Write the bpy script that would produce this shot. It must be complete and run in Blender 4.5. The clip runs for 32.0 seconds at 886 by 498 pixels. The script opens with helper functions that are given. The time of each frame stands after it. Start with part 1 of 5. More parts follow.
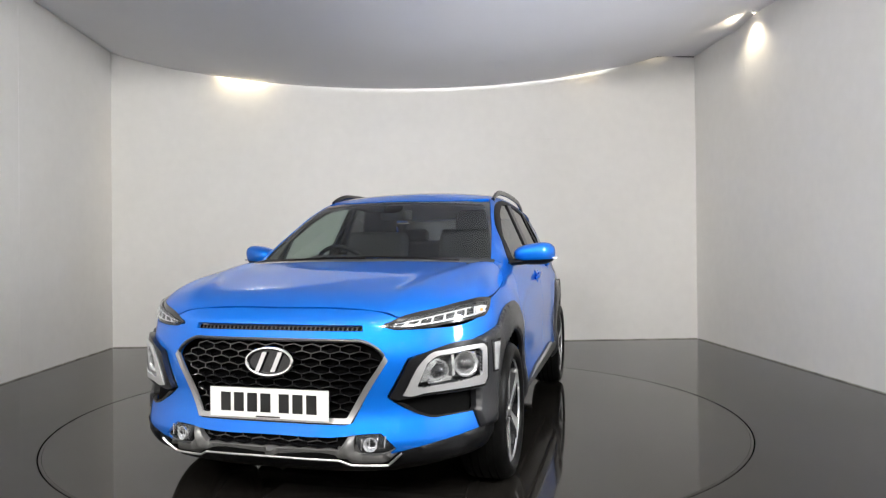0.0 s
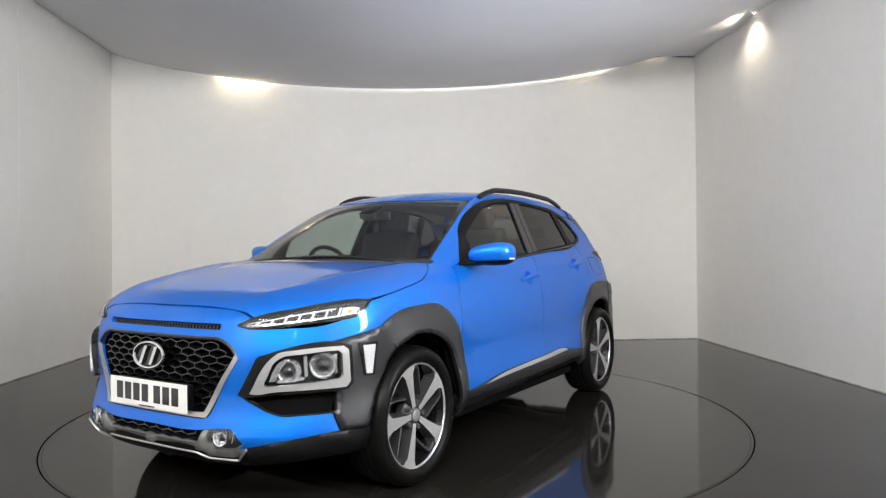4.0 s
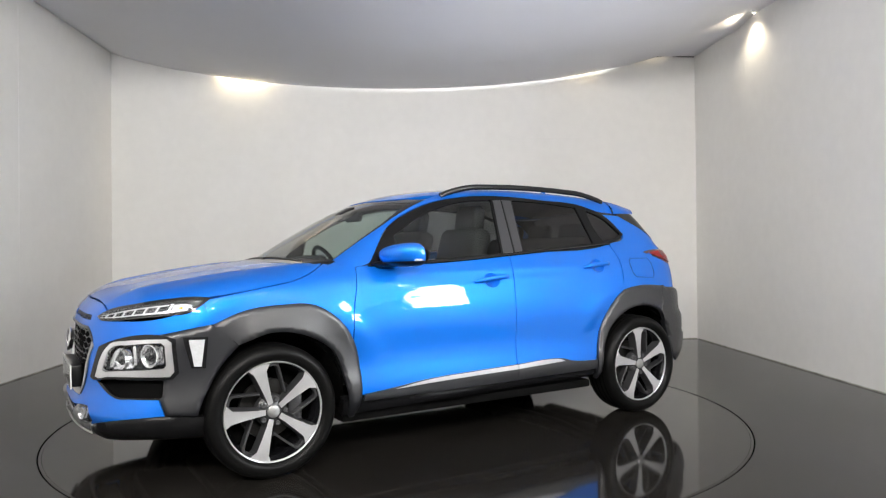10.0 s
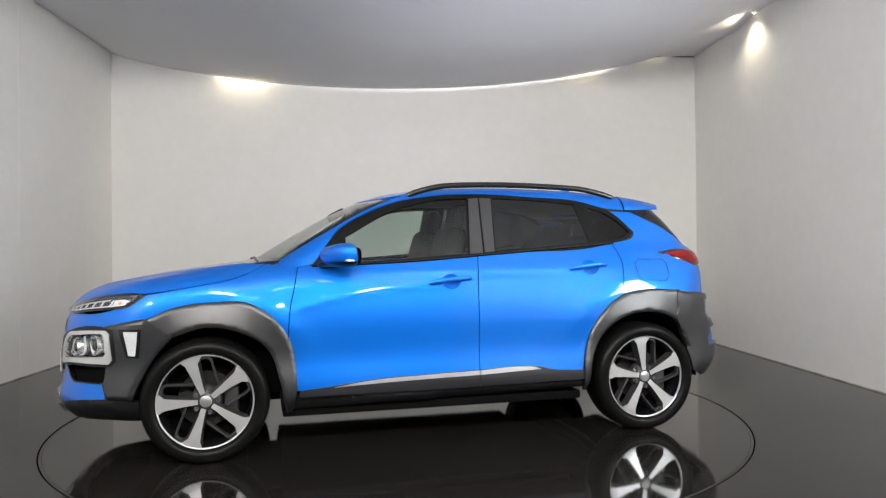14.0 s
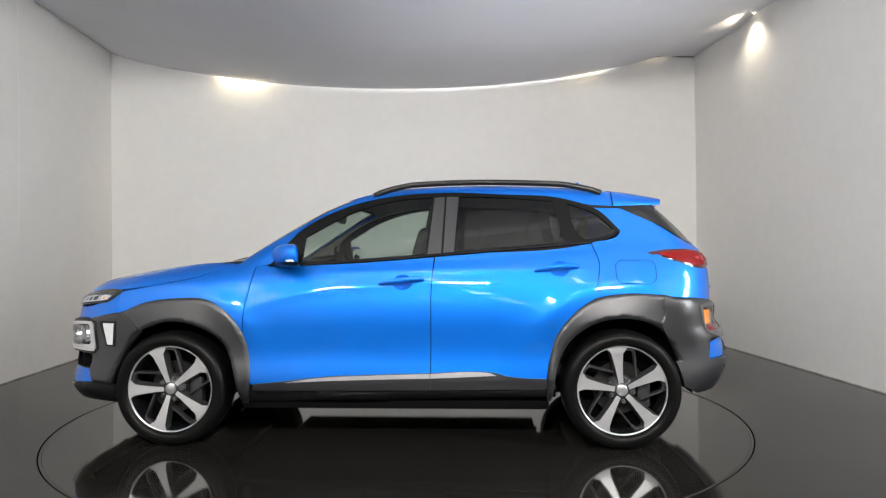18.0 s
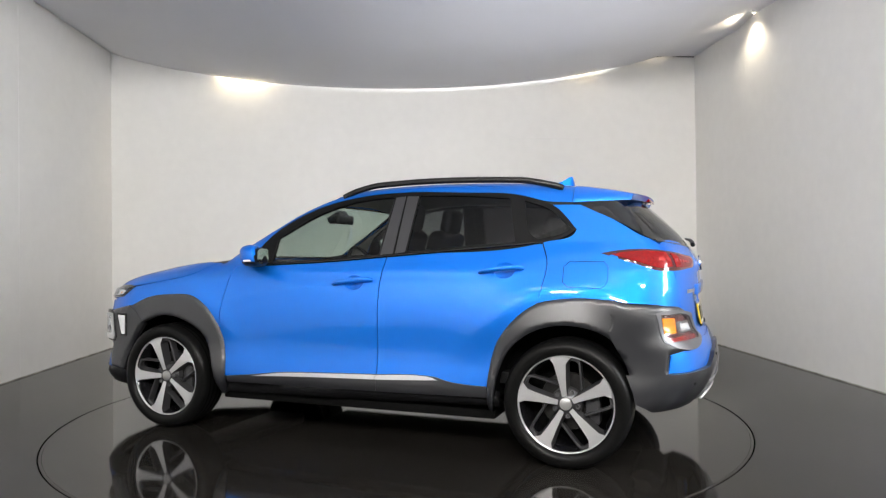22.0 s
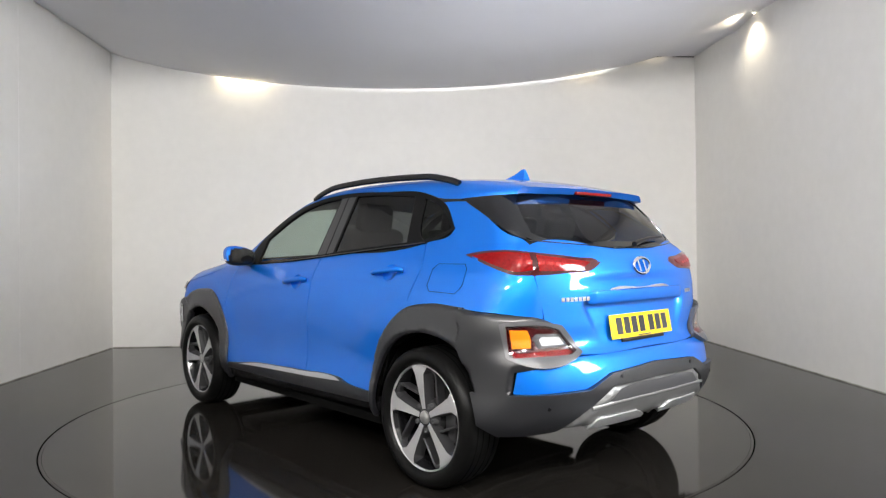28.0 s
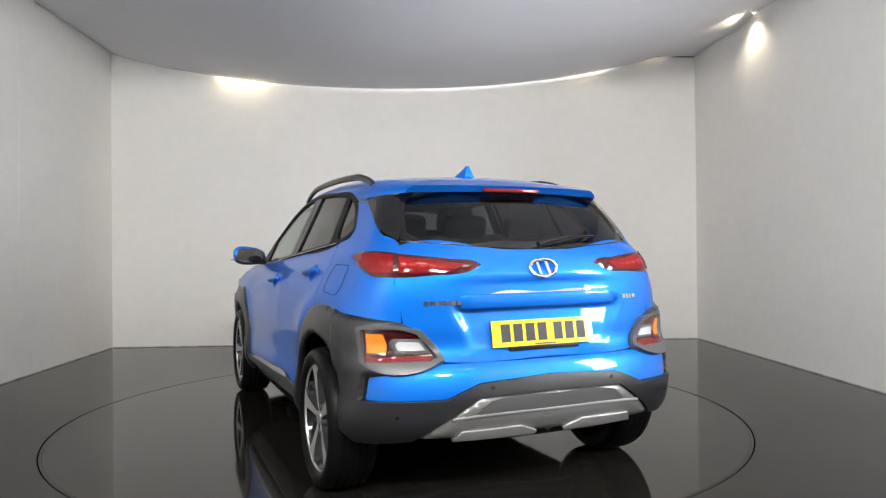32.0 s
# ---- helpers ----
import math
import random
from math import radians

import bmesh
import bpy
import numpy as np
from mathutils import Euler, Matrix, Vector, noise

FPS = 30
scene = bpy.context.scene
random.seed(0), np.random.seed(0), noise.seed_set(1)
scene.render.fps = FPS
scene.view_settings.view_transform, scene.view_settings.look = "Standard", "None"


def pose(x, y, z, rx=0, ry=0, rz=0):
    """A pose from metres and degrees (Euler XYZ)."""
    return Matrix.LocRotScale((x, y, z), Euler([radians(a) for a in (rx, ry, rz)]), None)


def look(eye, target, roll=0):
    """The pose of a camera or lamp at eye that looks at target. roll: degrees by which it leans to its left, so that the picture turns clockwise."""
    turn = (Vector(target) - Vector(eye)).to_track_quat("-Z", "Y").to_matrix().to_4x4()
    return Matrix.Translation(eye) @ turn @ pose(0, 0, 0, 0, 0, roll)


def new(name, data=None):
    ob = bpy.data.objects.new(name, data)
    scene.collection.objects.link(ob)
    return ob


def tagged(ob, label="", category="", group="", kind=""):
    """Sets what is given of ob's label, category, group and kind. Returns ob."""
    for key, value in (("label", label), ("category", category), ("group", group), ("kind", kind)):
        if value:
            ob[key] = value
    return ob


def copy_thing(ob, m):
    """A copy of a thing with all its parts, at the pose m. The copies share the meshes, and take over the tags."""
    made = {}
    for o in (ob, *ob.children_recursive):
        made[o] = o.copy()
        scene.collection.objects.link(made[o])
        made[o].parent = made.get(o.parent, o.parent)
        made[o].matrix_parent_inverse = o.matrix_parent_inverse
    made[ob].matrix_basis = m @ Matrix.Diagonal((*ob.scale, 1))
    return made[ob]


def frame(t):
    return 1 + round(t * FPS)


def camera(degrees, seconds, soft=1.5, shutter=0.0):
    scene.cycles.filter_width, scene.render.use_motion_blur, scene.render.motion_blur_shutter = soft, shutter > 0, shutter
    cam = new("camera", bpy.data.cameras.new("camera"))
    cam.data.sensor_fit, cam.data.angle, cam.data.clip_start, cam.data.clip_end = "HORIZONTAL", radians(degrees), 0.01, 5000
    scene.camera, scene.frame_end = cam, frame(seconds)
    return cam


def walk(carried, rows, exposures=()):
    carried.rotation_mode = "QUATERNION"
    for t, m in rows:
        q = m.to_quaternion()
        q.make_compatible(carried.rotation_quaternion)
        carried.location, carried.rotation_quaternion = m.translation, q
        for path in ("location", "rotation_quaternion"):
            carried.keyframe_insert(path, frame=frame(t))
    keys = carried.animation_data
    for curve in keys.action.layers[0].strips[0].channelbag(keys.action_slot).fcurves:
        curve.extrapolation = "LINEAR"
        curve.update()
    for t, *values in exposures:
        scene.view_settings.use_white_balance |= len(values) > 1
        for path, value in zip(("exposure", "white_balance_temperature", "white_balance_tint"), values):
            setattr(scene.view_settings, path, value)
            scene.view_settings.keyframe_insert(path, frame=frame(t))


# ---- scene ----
# ---------------------------------------------------------------- camera
cam = camera(64.74, 32.0, soft=1.3)
EYE = (0.0, -4.959, 1.121)
AIM = (0.2762, 0.0334, 1.1402)
walk(cam, [(0.0, look(EYE, AIM, -0.5)), (32.0, look(EYE, AIM, -0.5))], [(0.0, 0.18), (3.0, 0.14), (6.0, 0.20), (12.0, 0.22), (14.0, 0.06), (17.0, 0.08), (20.0, 0.20), (24.0, 0.28), (28.0, 0.28), (30.0, 0.18), (32.0, 0.10)])

# ---------------------------------------------------------------- world and lights
world = bpy.data.worlds.new("world")
scene.world = world
world.use_nodes = True
world.node_tree.nodes["Background"].inputs["Color"].default_value = (0.75, 0.85, 1.0, 1)
world.node_tree.nodes["Background"].inputs["Strength"].default_value = 0.3


def area_lamp(name, eye, target, sx, sy, watts, colour=(1, 1, 1)):
    d = bpy.data.lights.new(name, "AREA")
    d.shape, d.size, d.size_y, d.energy, d.color = "RECTANGLE", sx, sy, watts, colour
    ob = new(name, d)
    ob.matrix_world = look(eye, target)
    return ob


def spot_lamp(name, eye, target, watts, angle, blend, radius, colour):
    d = bpy.data.lights.new(name, "SPOT")
    d.energy, d.spot_size, d.spot_blend, d.shadow_soft_size, d.color = watts, radians(angle), blend, radius, colour
    ob = new(name, d)
    ob.matrix_world = look(eye, target)
    return ob


WARM = (1.0, 0.86, 0.62)
# ceiling strips of the hall behind the camera
for sx, watts in ((-2.6, 120), (-0.4, 158), (1.8, 165)):
    area_lamp("hall_strip_light", (sx, -6.6, 3.45), (sx + 1.4, -1.0, 1.4), 0.7, 0.2, watts, (1.0, 0.97, 0.93))
# daylight in the opening of the wall beside the camera
area_lamp("side_window_light", (4.0, -2.985, 2.0), (0, -2.4, 2.0), 0.98, 1.8, 150, (0.95, 0.98, 1.0))
# lamps above the edge of the fabric ceiling, grazing the walls
area_lamp("wall_washer", (-1.92, 3.624, 3.30), (-1.92, 3.63, 2.0), 0.55, 0.035, 6.5, (1.0, 0.82, 0.52))
area_lamp("wall_washer", (2.22, 3.624, 3.44), (2.22, 3.63, 2.0), 0.30, 0.035, 1.5, (1.0, 0.82, 0.52))
# unseen fill lamp added between the slab and the translucent fabric, brightening the ceiling
area_lamp("ceiling_fill_light", (1.5, 0.5, 4.36), (1.5, 0.5, 3.0), 3.0, 3.4, 165, (0.97, 0.98, 1.0))
spot_lamp("wall_washer", (3.55, 2.12, 3.50), (3.67, 2.12, 3.1), 15, 120, 0.9, 0.04, WARM)
spot_lamp("ceiling_graze", (3.61, 1.97, 3.505), (3.36, 2.75, 3.640), 60.0, 27, 0.8, 0.012, WARM)

# ---------------------------------------------------------------- materials
def make(name, colour, rough=0.5, metal=0.0, grain=0.0, grain_scale=60.0, bump=0.0, bump_scale=200.0, coat=0.0,
         coat_rough=0.03, trans=0.0, emit=None, power=0.0, rough_var=0.0, stain=0.0, stain_scale=1.5, spec=0.5, ior=1.45):
    m = bpy.data.materials.new(name)
    m.use_nodes = True
    nt = m.node_tree
    b = nt.nodes["Principled BSDF"]
    b.inputs["Base Color"].default_value = (*colour, 1)
    b.inputs["Roughness"].default_value = rough
    b.inputs["Metallic"].default_value = metal
    b.inputs["Coat Weight"].default_value = coat
    b.inputs["Coat Roughness"].default_value = coat_rough
    b.inputs["Transmission Weight"].default_value = trans
    b.inputs["Specular IOR Level"].default_value = spec
    b.inputs["IOR"].default_value = ior
    if emit:
        b.inputs["Emission Color"].default_value = (*emit, 1)
        b.inputs["Emission Strength"].default_value = power
    co = nt.nodes.new("ShaderNodeTexCoord")

    def tex(scale, detail):
        n = nt.nodes.new("ShaderNodeTexNoise")
        n.inputs["Scale"].default_value = scale
        n.inputs["Detail"].default_value = detail
        nt.links.new(co.outputs["Object"], n.inputs["Vector"])
        return n
    last = None
    for amount, scale, detail in ((stain, stain_scale, 5.0), (grain, grain_scale, 3.0)):
        if amount > 0:
            n = tex(scale, detail)
            r = nt.nodes.new("ShaderNodeMapRange")
            r.inputs["From Min"].default_value, r.inputs["From Max"].default_value = 0.3, 0.7
            r.inputs["To Min"].default_value, r.inputs["To Max"].default_value = 1 - amount, 1 + amount
            nt.links.new(n.outputs["Fac"], r.inputs["Value"])
            mx = nt.nodes.new("ShaderNodeVectorMath")
            mx.operation = "SCALE"
            if last is None:
                mx.inputs[0].default_value = colour
            else:
                nt.links.new(last, mx.inputs[0])
            nt.links.new(r.outputs["Result"], mx.inputs["Scale"])
            last = mx.outputs["Vector"]
    if last is not None:
        nt.links.new(last, b.inputs["Base Color"])
    if rough_var > 0:
        n = tex(stain_scale * 3, 6.0)
        r = nt.nodes.new("ShaderNodeMapRange")
        r.inputs["To Min"].default_value, r.inputs["To Max"].default_value = max(0.0, rough - rough_var), rough + rough_var
        nt.links.new(n.outputs["Fac"], r.inputs["Value"])
        nt.links.new(r.outputs["Result"], b.inputs["Roughness"])
    if bump > 0:
        n = tex(bump_scale, 3.0)
        bp = nt.nodes.new("ShaderNodeBump")
        bp.inputs["Strength"].default_value = bump
        bp.inputs["Distance"].default_value = 0.002
        nt.links.new(n.outputs["Fac"], bp.inputs["Height"])
        nt.links.new(bp.outputs["Normal"], b.inputs["Normal"])
    return m


def tinted_glass(name, tint, gloss=0.0):
    """Thin sheet of glass: lets light through with a tint and mirrors at grazing angles."""
    m = bpy.data.materials.new(name)
    m.use_nodes = True
    nt = m.node_tree
    nt.nodes.clear()
    out = nt.nodes.new("ShaderNodeOutputMaterial")
    tr = nt.nodes.new("ShaderNodeBsdfTransparent")
    tr.inputs["Color"].default_value = (*tint, 1)
    gl = nt.nodes.new("ShaderNodeBsdfGlossy")
    gl.inputs["Roughness"].default_value = gloss
    lw = nt.nodes.new("ShaderNodeLayerWeight")
    lw.inputs["Blend"].default_value = 0.5
    pw = nt.nodes.new("ShaderNodeMath")
    pw.operation = "POWER"
    pw.inputs[1].default_value = 4.5
    nt.links.new(lw.outputs["Facing"], pw.inputs[0])
    fr = nt.nodes.new("ShaderNodeMath")
    fr.operation = "MULTIPLY_ADD"
    fr.inputs[1].default_value, fr.inputs[2].default_value = 0.9, 0.06
    nt.links.new(pw.outputs["Value"], fr.inputs[0])
    mx = nt.nodes.new("ShaderNodeMixShader")
    nt.links.new(fr.outputs["Value"], mx.inputs["Fac"])
    nt.links.new(tr.outputs["BSDF"], mx.inputs[1])
    nt.links.new(gl.outputs["BSDF"], mx.inputs[2])
    nt.links.new(mx.outputs["Shader"], out.inputs["Surface"])
    return m


M_WALL = make("wall_paint", (0.80, 0.79, 0.77), 0.6, grain=0.015, grain_scale=9, bump=0.15, bump_scale=90, stain=0.03, stain_scale=0.7)
M_CEIL = make("ceiling_fabric", (0.74, 0.74, 0.76), 0.75, stain=0.03, stain_scale=0.9, bump=0.1, bump_scale=160)
nt = M_CEIL.node_tree
tl = nt.nodes.new("ShaderNodeBsdfTranslucent")
tl.inputs["Color"].default_value = (0.80, 0.80, 0.82, 1)
mxs = nt.nodes.new("ShaderNodeMixShader")
mxs.inputs["Fac"].default_value = 0.28
nt.links.new(nt.nodes["Principled BSDF"].outputs["BSDF"], mxs.inputs[1])
nt.links.new(tl.outputs["BSDF"], mxs.inputs[2])
nt.links.new(mxs.outputs["Shader"], nt.nodes["Material Output"].inputs["Surface"])
M_FLOOR = make("floor_paint", (0.0108, 0.0098, 0.0090), 0.12, spec=0.25, grain=0.08, grain_scale=40, stain=0.14, stain_scale=1.2, rough_var=0.05, bump=0.04, bump_scale=35)
M_DISC = make("turntable_paint", (0.0125, 0.0113, 0.0100), 0.06, spec=0.30, grain=0.08, grain_scale=40, stain=0.14, stain_scale=1.4, rough_var=0.02)
M_GAPDARK = make("dark_gap", (0.004, 0.004, 0.004), 0.9, spec=0.05, grain=0.1)
M_PAINT = make("blue_metallic_paint", (0.003, 0.155, 0.68), 0.43, metal=0.54, grain=0.06, grain_scale=900, coat=0.85, coat_rough=0.008)
M_PAINT.node_tree.nodes["Principled BSDF"].inputs["Specular Tint"].default_value = (0.25, 0.5, 1.0, 1)
M_CLAD = make("grey_cladding", (0.0115, 0.012, 0.0145), 0.34, spec=0.9, coat=0.2, coat_rough=0.25, grain=0.08, grain_scale=500, bump=0.2, bump_scale=700)
M_PILLAR = make("satin_pillar_film", (0.028, 0.028, 0.031), 0.32, spec=0.8, grain=0.04, grain_scale=400)
M_FRAME = make("matt_black_frame", (0.005, 0.005, 0.0055), 0.5, spec=0.15, grain=0.08, grain_scale=300)
M_BLACK = make("black_plastic", (0.006, 0.006, 0.0065), 0.36, spec=0.3, grain=0.1, grain_scale=300, bump=0.15, bump_scale=600)
M_SILL = make("satin_black_sill", (0.008, 0.008, 0.009), 0.22, spec=0.45, grain=0.1, grain_scale=300, bump=0.1, bump_scale=500)
M_GLOSSBLACK = make("gloss_black", (0.006, 0.006, 0.007), 0.12, coat=0.6, grain=0.05)
M_RUBBER = make("tyre_rubber", (0.0045, 0.0045, 0.0045), 0.34, spec=0.13, grain=0.15, grain_scale=60, bump=0.2, bump_scale=250)
M_SILVER = make("satin_silver", (0.50, 0.50, 0.50), 0.30, metal=0.85, grain=0.04, grain_scale=400)
M_MACHINED = make("machined_alloy", (0.64, 0.64, 0.65), 0.28, metal=0.7, grain=0.05, grain_scale=300)
M_RIMDARK = make("dark_alloy", (0.050, 0.050, 0.053), 0.32, metal=0.4, grain=0.06, grain_scale=200)
M_CHROME = make("chrome", (0.82, 0.82, 0.83), 0.06, metal=1.0, grain=0.02)
M_STEEL = make("brake_steel", (0.035, 0.034, 0.033), 0.4, metal=0.6, grain=0.15, grain_scale=80)
M_GLASS = tinted_glass("green_tint_glass", (0.62, 0.70, 0.66))
M_PRIVACY = tinted_glass("privacy_glass", (0.15, 0.15, 0.155))
M_CLEAR = tinted_glass("clear_lens", (0.93, 0.94, 0.95))
M_REDLENS = make("red_lens", (0.17, 0.0035, 0.0045), 0.10, spec=0.3, coat=0.3, coat_rough=0.02, grain=0.3, grain_scale=90)
M_LENSDARK = make("smoked_projector_glass", (0.02, 0.021, 0.024), 0.05, coat=1.0, coat_rough=0.01, spec=0.8, grain=0.1, grain_scale=50)
M_SMOKE = make("smoked_lamp_bowl", (0.06, 0.062, 0.066), 0.14, metal=0.6, grain=0.15, grain_scale=60)
M_DARKRED = make("smoked_red_lens", (0.05, 0.003, 0.004), 0.10, coat=0.7, coat_rough=0.03, grain=0.15, grain_scale=60)
M_REDCELL = make("faceted_red_cell", (0.50, 0.03, 0.03), 0.12, metal=0.6, coat=0.6, coat_rough=0.02, grain=0.4, grain_scale=240)
M_SKID = make("grey_skid_paint", (0.20, 0.20, 0.20), 0.34, metal=0.5, grain=0.06, grain_scale=350)
M_LAMPFRAME = make("lamp_frame_grey", (0.10, 0.10, 0.105), 0.36, metal=0.35, grain=0.05, grain_scale=300)
M_LAMPIN = make("plated_lamp_bowl", (0.75, 0.76, 0.78), 0.25, metal=0.35, coat=0.5, grain=0.1, grain_scale=40)
M_PLATED = make("bright_plating", (0.85, 0.86, 0.88), 0.16, metal=0.8, coat=0.5, grain=0.06, grain_scale=60)
M_AMBER = make("amber_lens", (0.85, 0.25, 0.01), 0.25, coat=0.5, coat_rough=0.02, grain=0.18, grain_scale=160)
M_WHITELENS = make("white_reflector", (0.74, 0.75, 0.77), 0.2, metal=0.35, coat=1.0, grain=0.12, grain_scale=150)
M_PLATEW = make("white_plate", (0.80, 0.81, 0.80), 0.25, coat=1.0, coat_rough=0.05, grain=0.02)
M_PLATEY = make("yellow_plate", (0.80, 0.56, 0.01), 0.25, coat=1.0, coat_rough=0.05, grain=0.02)
M_INK = make("black_ink", (0.01, 0.01, 0.01), 0.4, coat=1.0, coat_rough=0.03)
M_SEAT = make("black_seat_fabric", (0.014, 0.014, 0.015), 0.8, grain=0.10, grain_scale=60, bump=0.1, bump_scale=90)
M_TRIM = make("grey_headlining", (0.20, 0.195, 0.185), 0.85, grain=0.05, grain_scale=200)
M_MIRROR = make("mirror_glass", (0.85, 0.87, 0.88), 0.02, metal=1.0)
M_TUBE = make("lamp_tube", (0.9, 0.9, 0.9), 0.4, emit=(1.0, 0.97, 0.92), power=9.0)
M_SKY = make("daylight_sheet", (0.9, 0.9, 0.9), 0.6, emit=(0.93, 0.97, 1.0), power=6.0)
M_HALL = make("hall_wall", (0.62, 0.62, 0.61), 0.7, stain=0.08, stain_scale=0.5)
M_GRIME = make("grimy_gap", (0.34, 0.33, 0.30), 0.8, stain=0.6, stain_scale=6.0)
M_DOT = make("panel_glow", (0.9, 0.9, 0.9), 0.4, emit=(1.0, 0.97, 0.93), power=11.0)
M_SPOT = make("lamp_glow", (0.9, 0.85, 0.7), 0.4, emit=(1.0, 0.88, 0.66), power=14.0)


# ---------------------------------------------------------------- mesh helpers
def mesh_ob(name, verts, faces, material, parent=None, label="", smooth=False, normals=None):
    me = bpy.data.meshes.new(name)
    me.from_pydata([tuple(v) for v in verts], [], [tuple(int(i) for i in f) for f in faces])
    me.materials.append(material)
    if smooth:
        me.shade_smooth()
    if normals is not None:
        me.shade_smooth()
        me.normals_split_custom_set_from_vertices([tuple(n) for n in normals])
    me.update()
    ob = new(name, me)
    if parent:
        ob.parent = parent
    if label:
        tagged(ob, label)
    return ob


def part(name, bm, material, parent, label="", smooth=True, sharp=35):
    me = bpy.data.meshes.new(name)
    bm.normal_update()
    if smooth:
        for f in bm.faces:
            f.smooth = True
        for e in bm.edges:
            if len(e.link_faces) == 2 and e.calc_face_angle(0) > radians(sharp):
                e.smooth = False
    bm.to_mesh(me)
    bm.free()
    me.materials.append(material)
    ob = new(name, me)
    if parent:
        ob.parent = parent
    if label:
        tagged(ob, label)
    return ob


def box_bm(sx, sy, sz, m=None, bevel=0.0, bm=None, seg=2):
    own = bmesh.new()
    bmesh.ops.create_cube(own, size=1.0)
    bmesh.ops.scale(own, vec=(sx, sy, sz), verts=own.verts)
    if bevel > 0:
        bmesh.ops.bevel(own, geom=own.edges[:], offset=bevel, segments=seg, affect="EDGES", profile=0.5)
    if m is not None:
        bmesh.ops.transform(own, matrix=m, verts=own.verts)
    if bm is None:
        return own
    me = bpy.data.meshes.new("tmp")
    own.to_mesh(me)
    own.free()
    bm.from_mesh(me)
    bpy.data.meshes.remove(me)
    return bm


def prism_bm(outline, z0, z1, m=None, bm=None):
    """A closed outline in the xy plane, raised from z0 to z1."""
    bm = bm or bmesh.new()
    m = m or Matrix.Identity(4)
    lo = [bm.verts.new(m @ Vector((x, y, z0))) for x, y in outline]
    hi = [bm.verts.new(m @ Vector((x, y, z1))) for x, y in outline]
    n = len(lo)
    bm.faces.new(hi)
    bm.faces.new(lo[::-1])
    for i in range(n):
        j = (i + 1) % n
        bm.faces.new((lo[i], lo[j], hi[j], hi[i]))
    return bm


def lathe_bm(profile, n=64, bm=None, m=None):
    """Profile (radius, height) turned round the local z axis."""
    bm = bm or bmesh.new()
    m = m or Matrix.Identity(4)
    rings = []
    for r, h in profile:
        rings.append([bm.verts.new(m @ Vector((r * math.cos(2 * math.pi * k / n), r * math.sin(2 * math.pi * k / n), h))) for k in range(n)])
    for a, b in zip(rings, rings[1:]):
        for k in range(n):
            j = (k + 1) % n
            bm.faces.new((a[k], a[j], b[j], b[k]))
    return bm


def tube_bm(points, rx, ry=None, n=10, bm=None, closed=False):
    """A tube along 3D points; rx across, ry along the up direction."""
    bm = bm or bmesh.new()
    ry = ry or rx
    pts = [Vector(q) for q in points]
    rings = []
    for i, q in enumerate(pts):
        if closed:
            d = pts[(i + 1) % len(pts)] - pts[i - 1]
        else:
            d = pts[min(i + 1, len(pts) - 1)] - pts[max(i - 1, 0)]
        d.normalize()
        side = d.cross(Vector((0, 0, 1)))
        if side.length < 1e-3:
            side = d.cross(Vector((0, 1, 0)))
        side.normalize()
        up = side.cross(d)
        k = rx[i] if isinstance(rx, (list, tuple)) else rx
        l = ry[i] if isinstance(ry, (list, tuple)) else ry
        rings.append([bm.verts.new(q + side * k * math.cos(2 * math.pi * a / n) + up * l * math.sin(2 * math.pi * a / n)) for a in range(n)])
    pairs = list(zip(rings, rings[1:])) + ([(rings[-1], rings[0])] if closed else [])
    for a, b in pairs:
        for k in range(n):
            j = (k + 1) % n
            bm.faces.new((a[k], a[j], b[j], b[k]))
    if not closed:
        bm.faces.new(rings[0][::-1])
        bm.faces.new(rings[-1])
    bmesh.ops.recalc_face_normals(bm, faces=bm.faces[:])
    return bm


# ---------------------------------------------------------------- the room
X0, X1, Y1, TOP = -3.505, 3.672, 3.645, 3.55
YH = -25.0


def wall(name, sx, sy, sz, x, y, z, material, label):
    return tagged(part(name, box_bm(sx, sy, sz, pose(x, y, z)), material, None, smooth=False), label, "wall", kind="structure")


wall("wall_back", X1 - X0 + 0.4, 0.2, 4.4, (X0 + X1) / 2, Y1 + 0.1, 2.2, M_WALL, "off-white painted back wall with faint scuffs")
wall("wall_left", 0.2, Y1 - YH, 4.4, X0 - 0.1, (Y1 + YH) / 2, 2.2, M_WALL, "off-white painted side wall meeting the grey floor")
wall("wall_right", 0.2, Y1 + 2.55, 4.4, X1 + 0.1, (Y1 - 2.55) / 2, 2.2, M_WALL, "off-white painted side wall below a warm wall lamp")
wall("wall_right_low", 0.2, 0.87, 1.15, X1 + 0.1, -2.985, 0.575, M_WALL, "off-white wall below the side window")
wall("wall_right_high", 0.2, 0.87, 1.55, X1 + 0.1, -2.985, 3.625, M_WALL, "off-white wall above the side window")
wall("wall_right_far", 0.2, -3.42 - YH, 4.4, X1 + 0.1, (YH - 3.42) / 2, 2.2, M_HALL, "grey wall of the hall behind the camera")
wall("wall_hall_end", X1 - X0 + 0.4, 0.2, 4.4, (X0 + X1) / 2, YH - 0.1, 2.2, M_HALL, "grey end wall of the hall behind the camera")
tagged(part("hall_ceiling", box_bm(X1 - X0 + 0.4, Y1 - YH, 0.2, pose((X0 + X1) / 2, (Y1 + YH) / 2, 4.5)), M_HALL, None, smooth=False), "grey slab above the hall and the fabric ceiling", "ceiling", kind="structure")
tagged(part("backdrop", box_bm(0.02, 3.4, 3.2, pose(X1 + 0.75, -2.985, 1.9)), M_SKY, None, smooth=False), "plain bright daylight outside the side window", "backdrop", kind="structure")


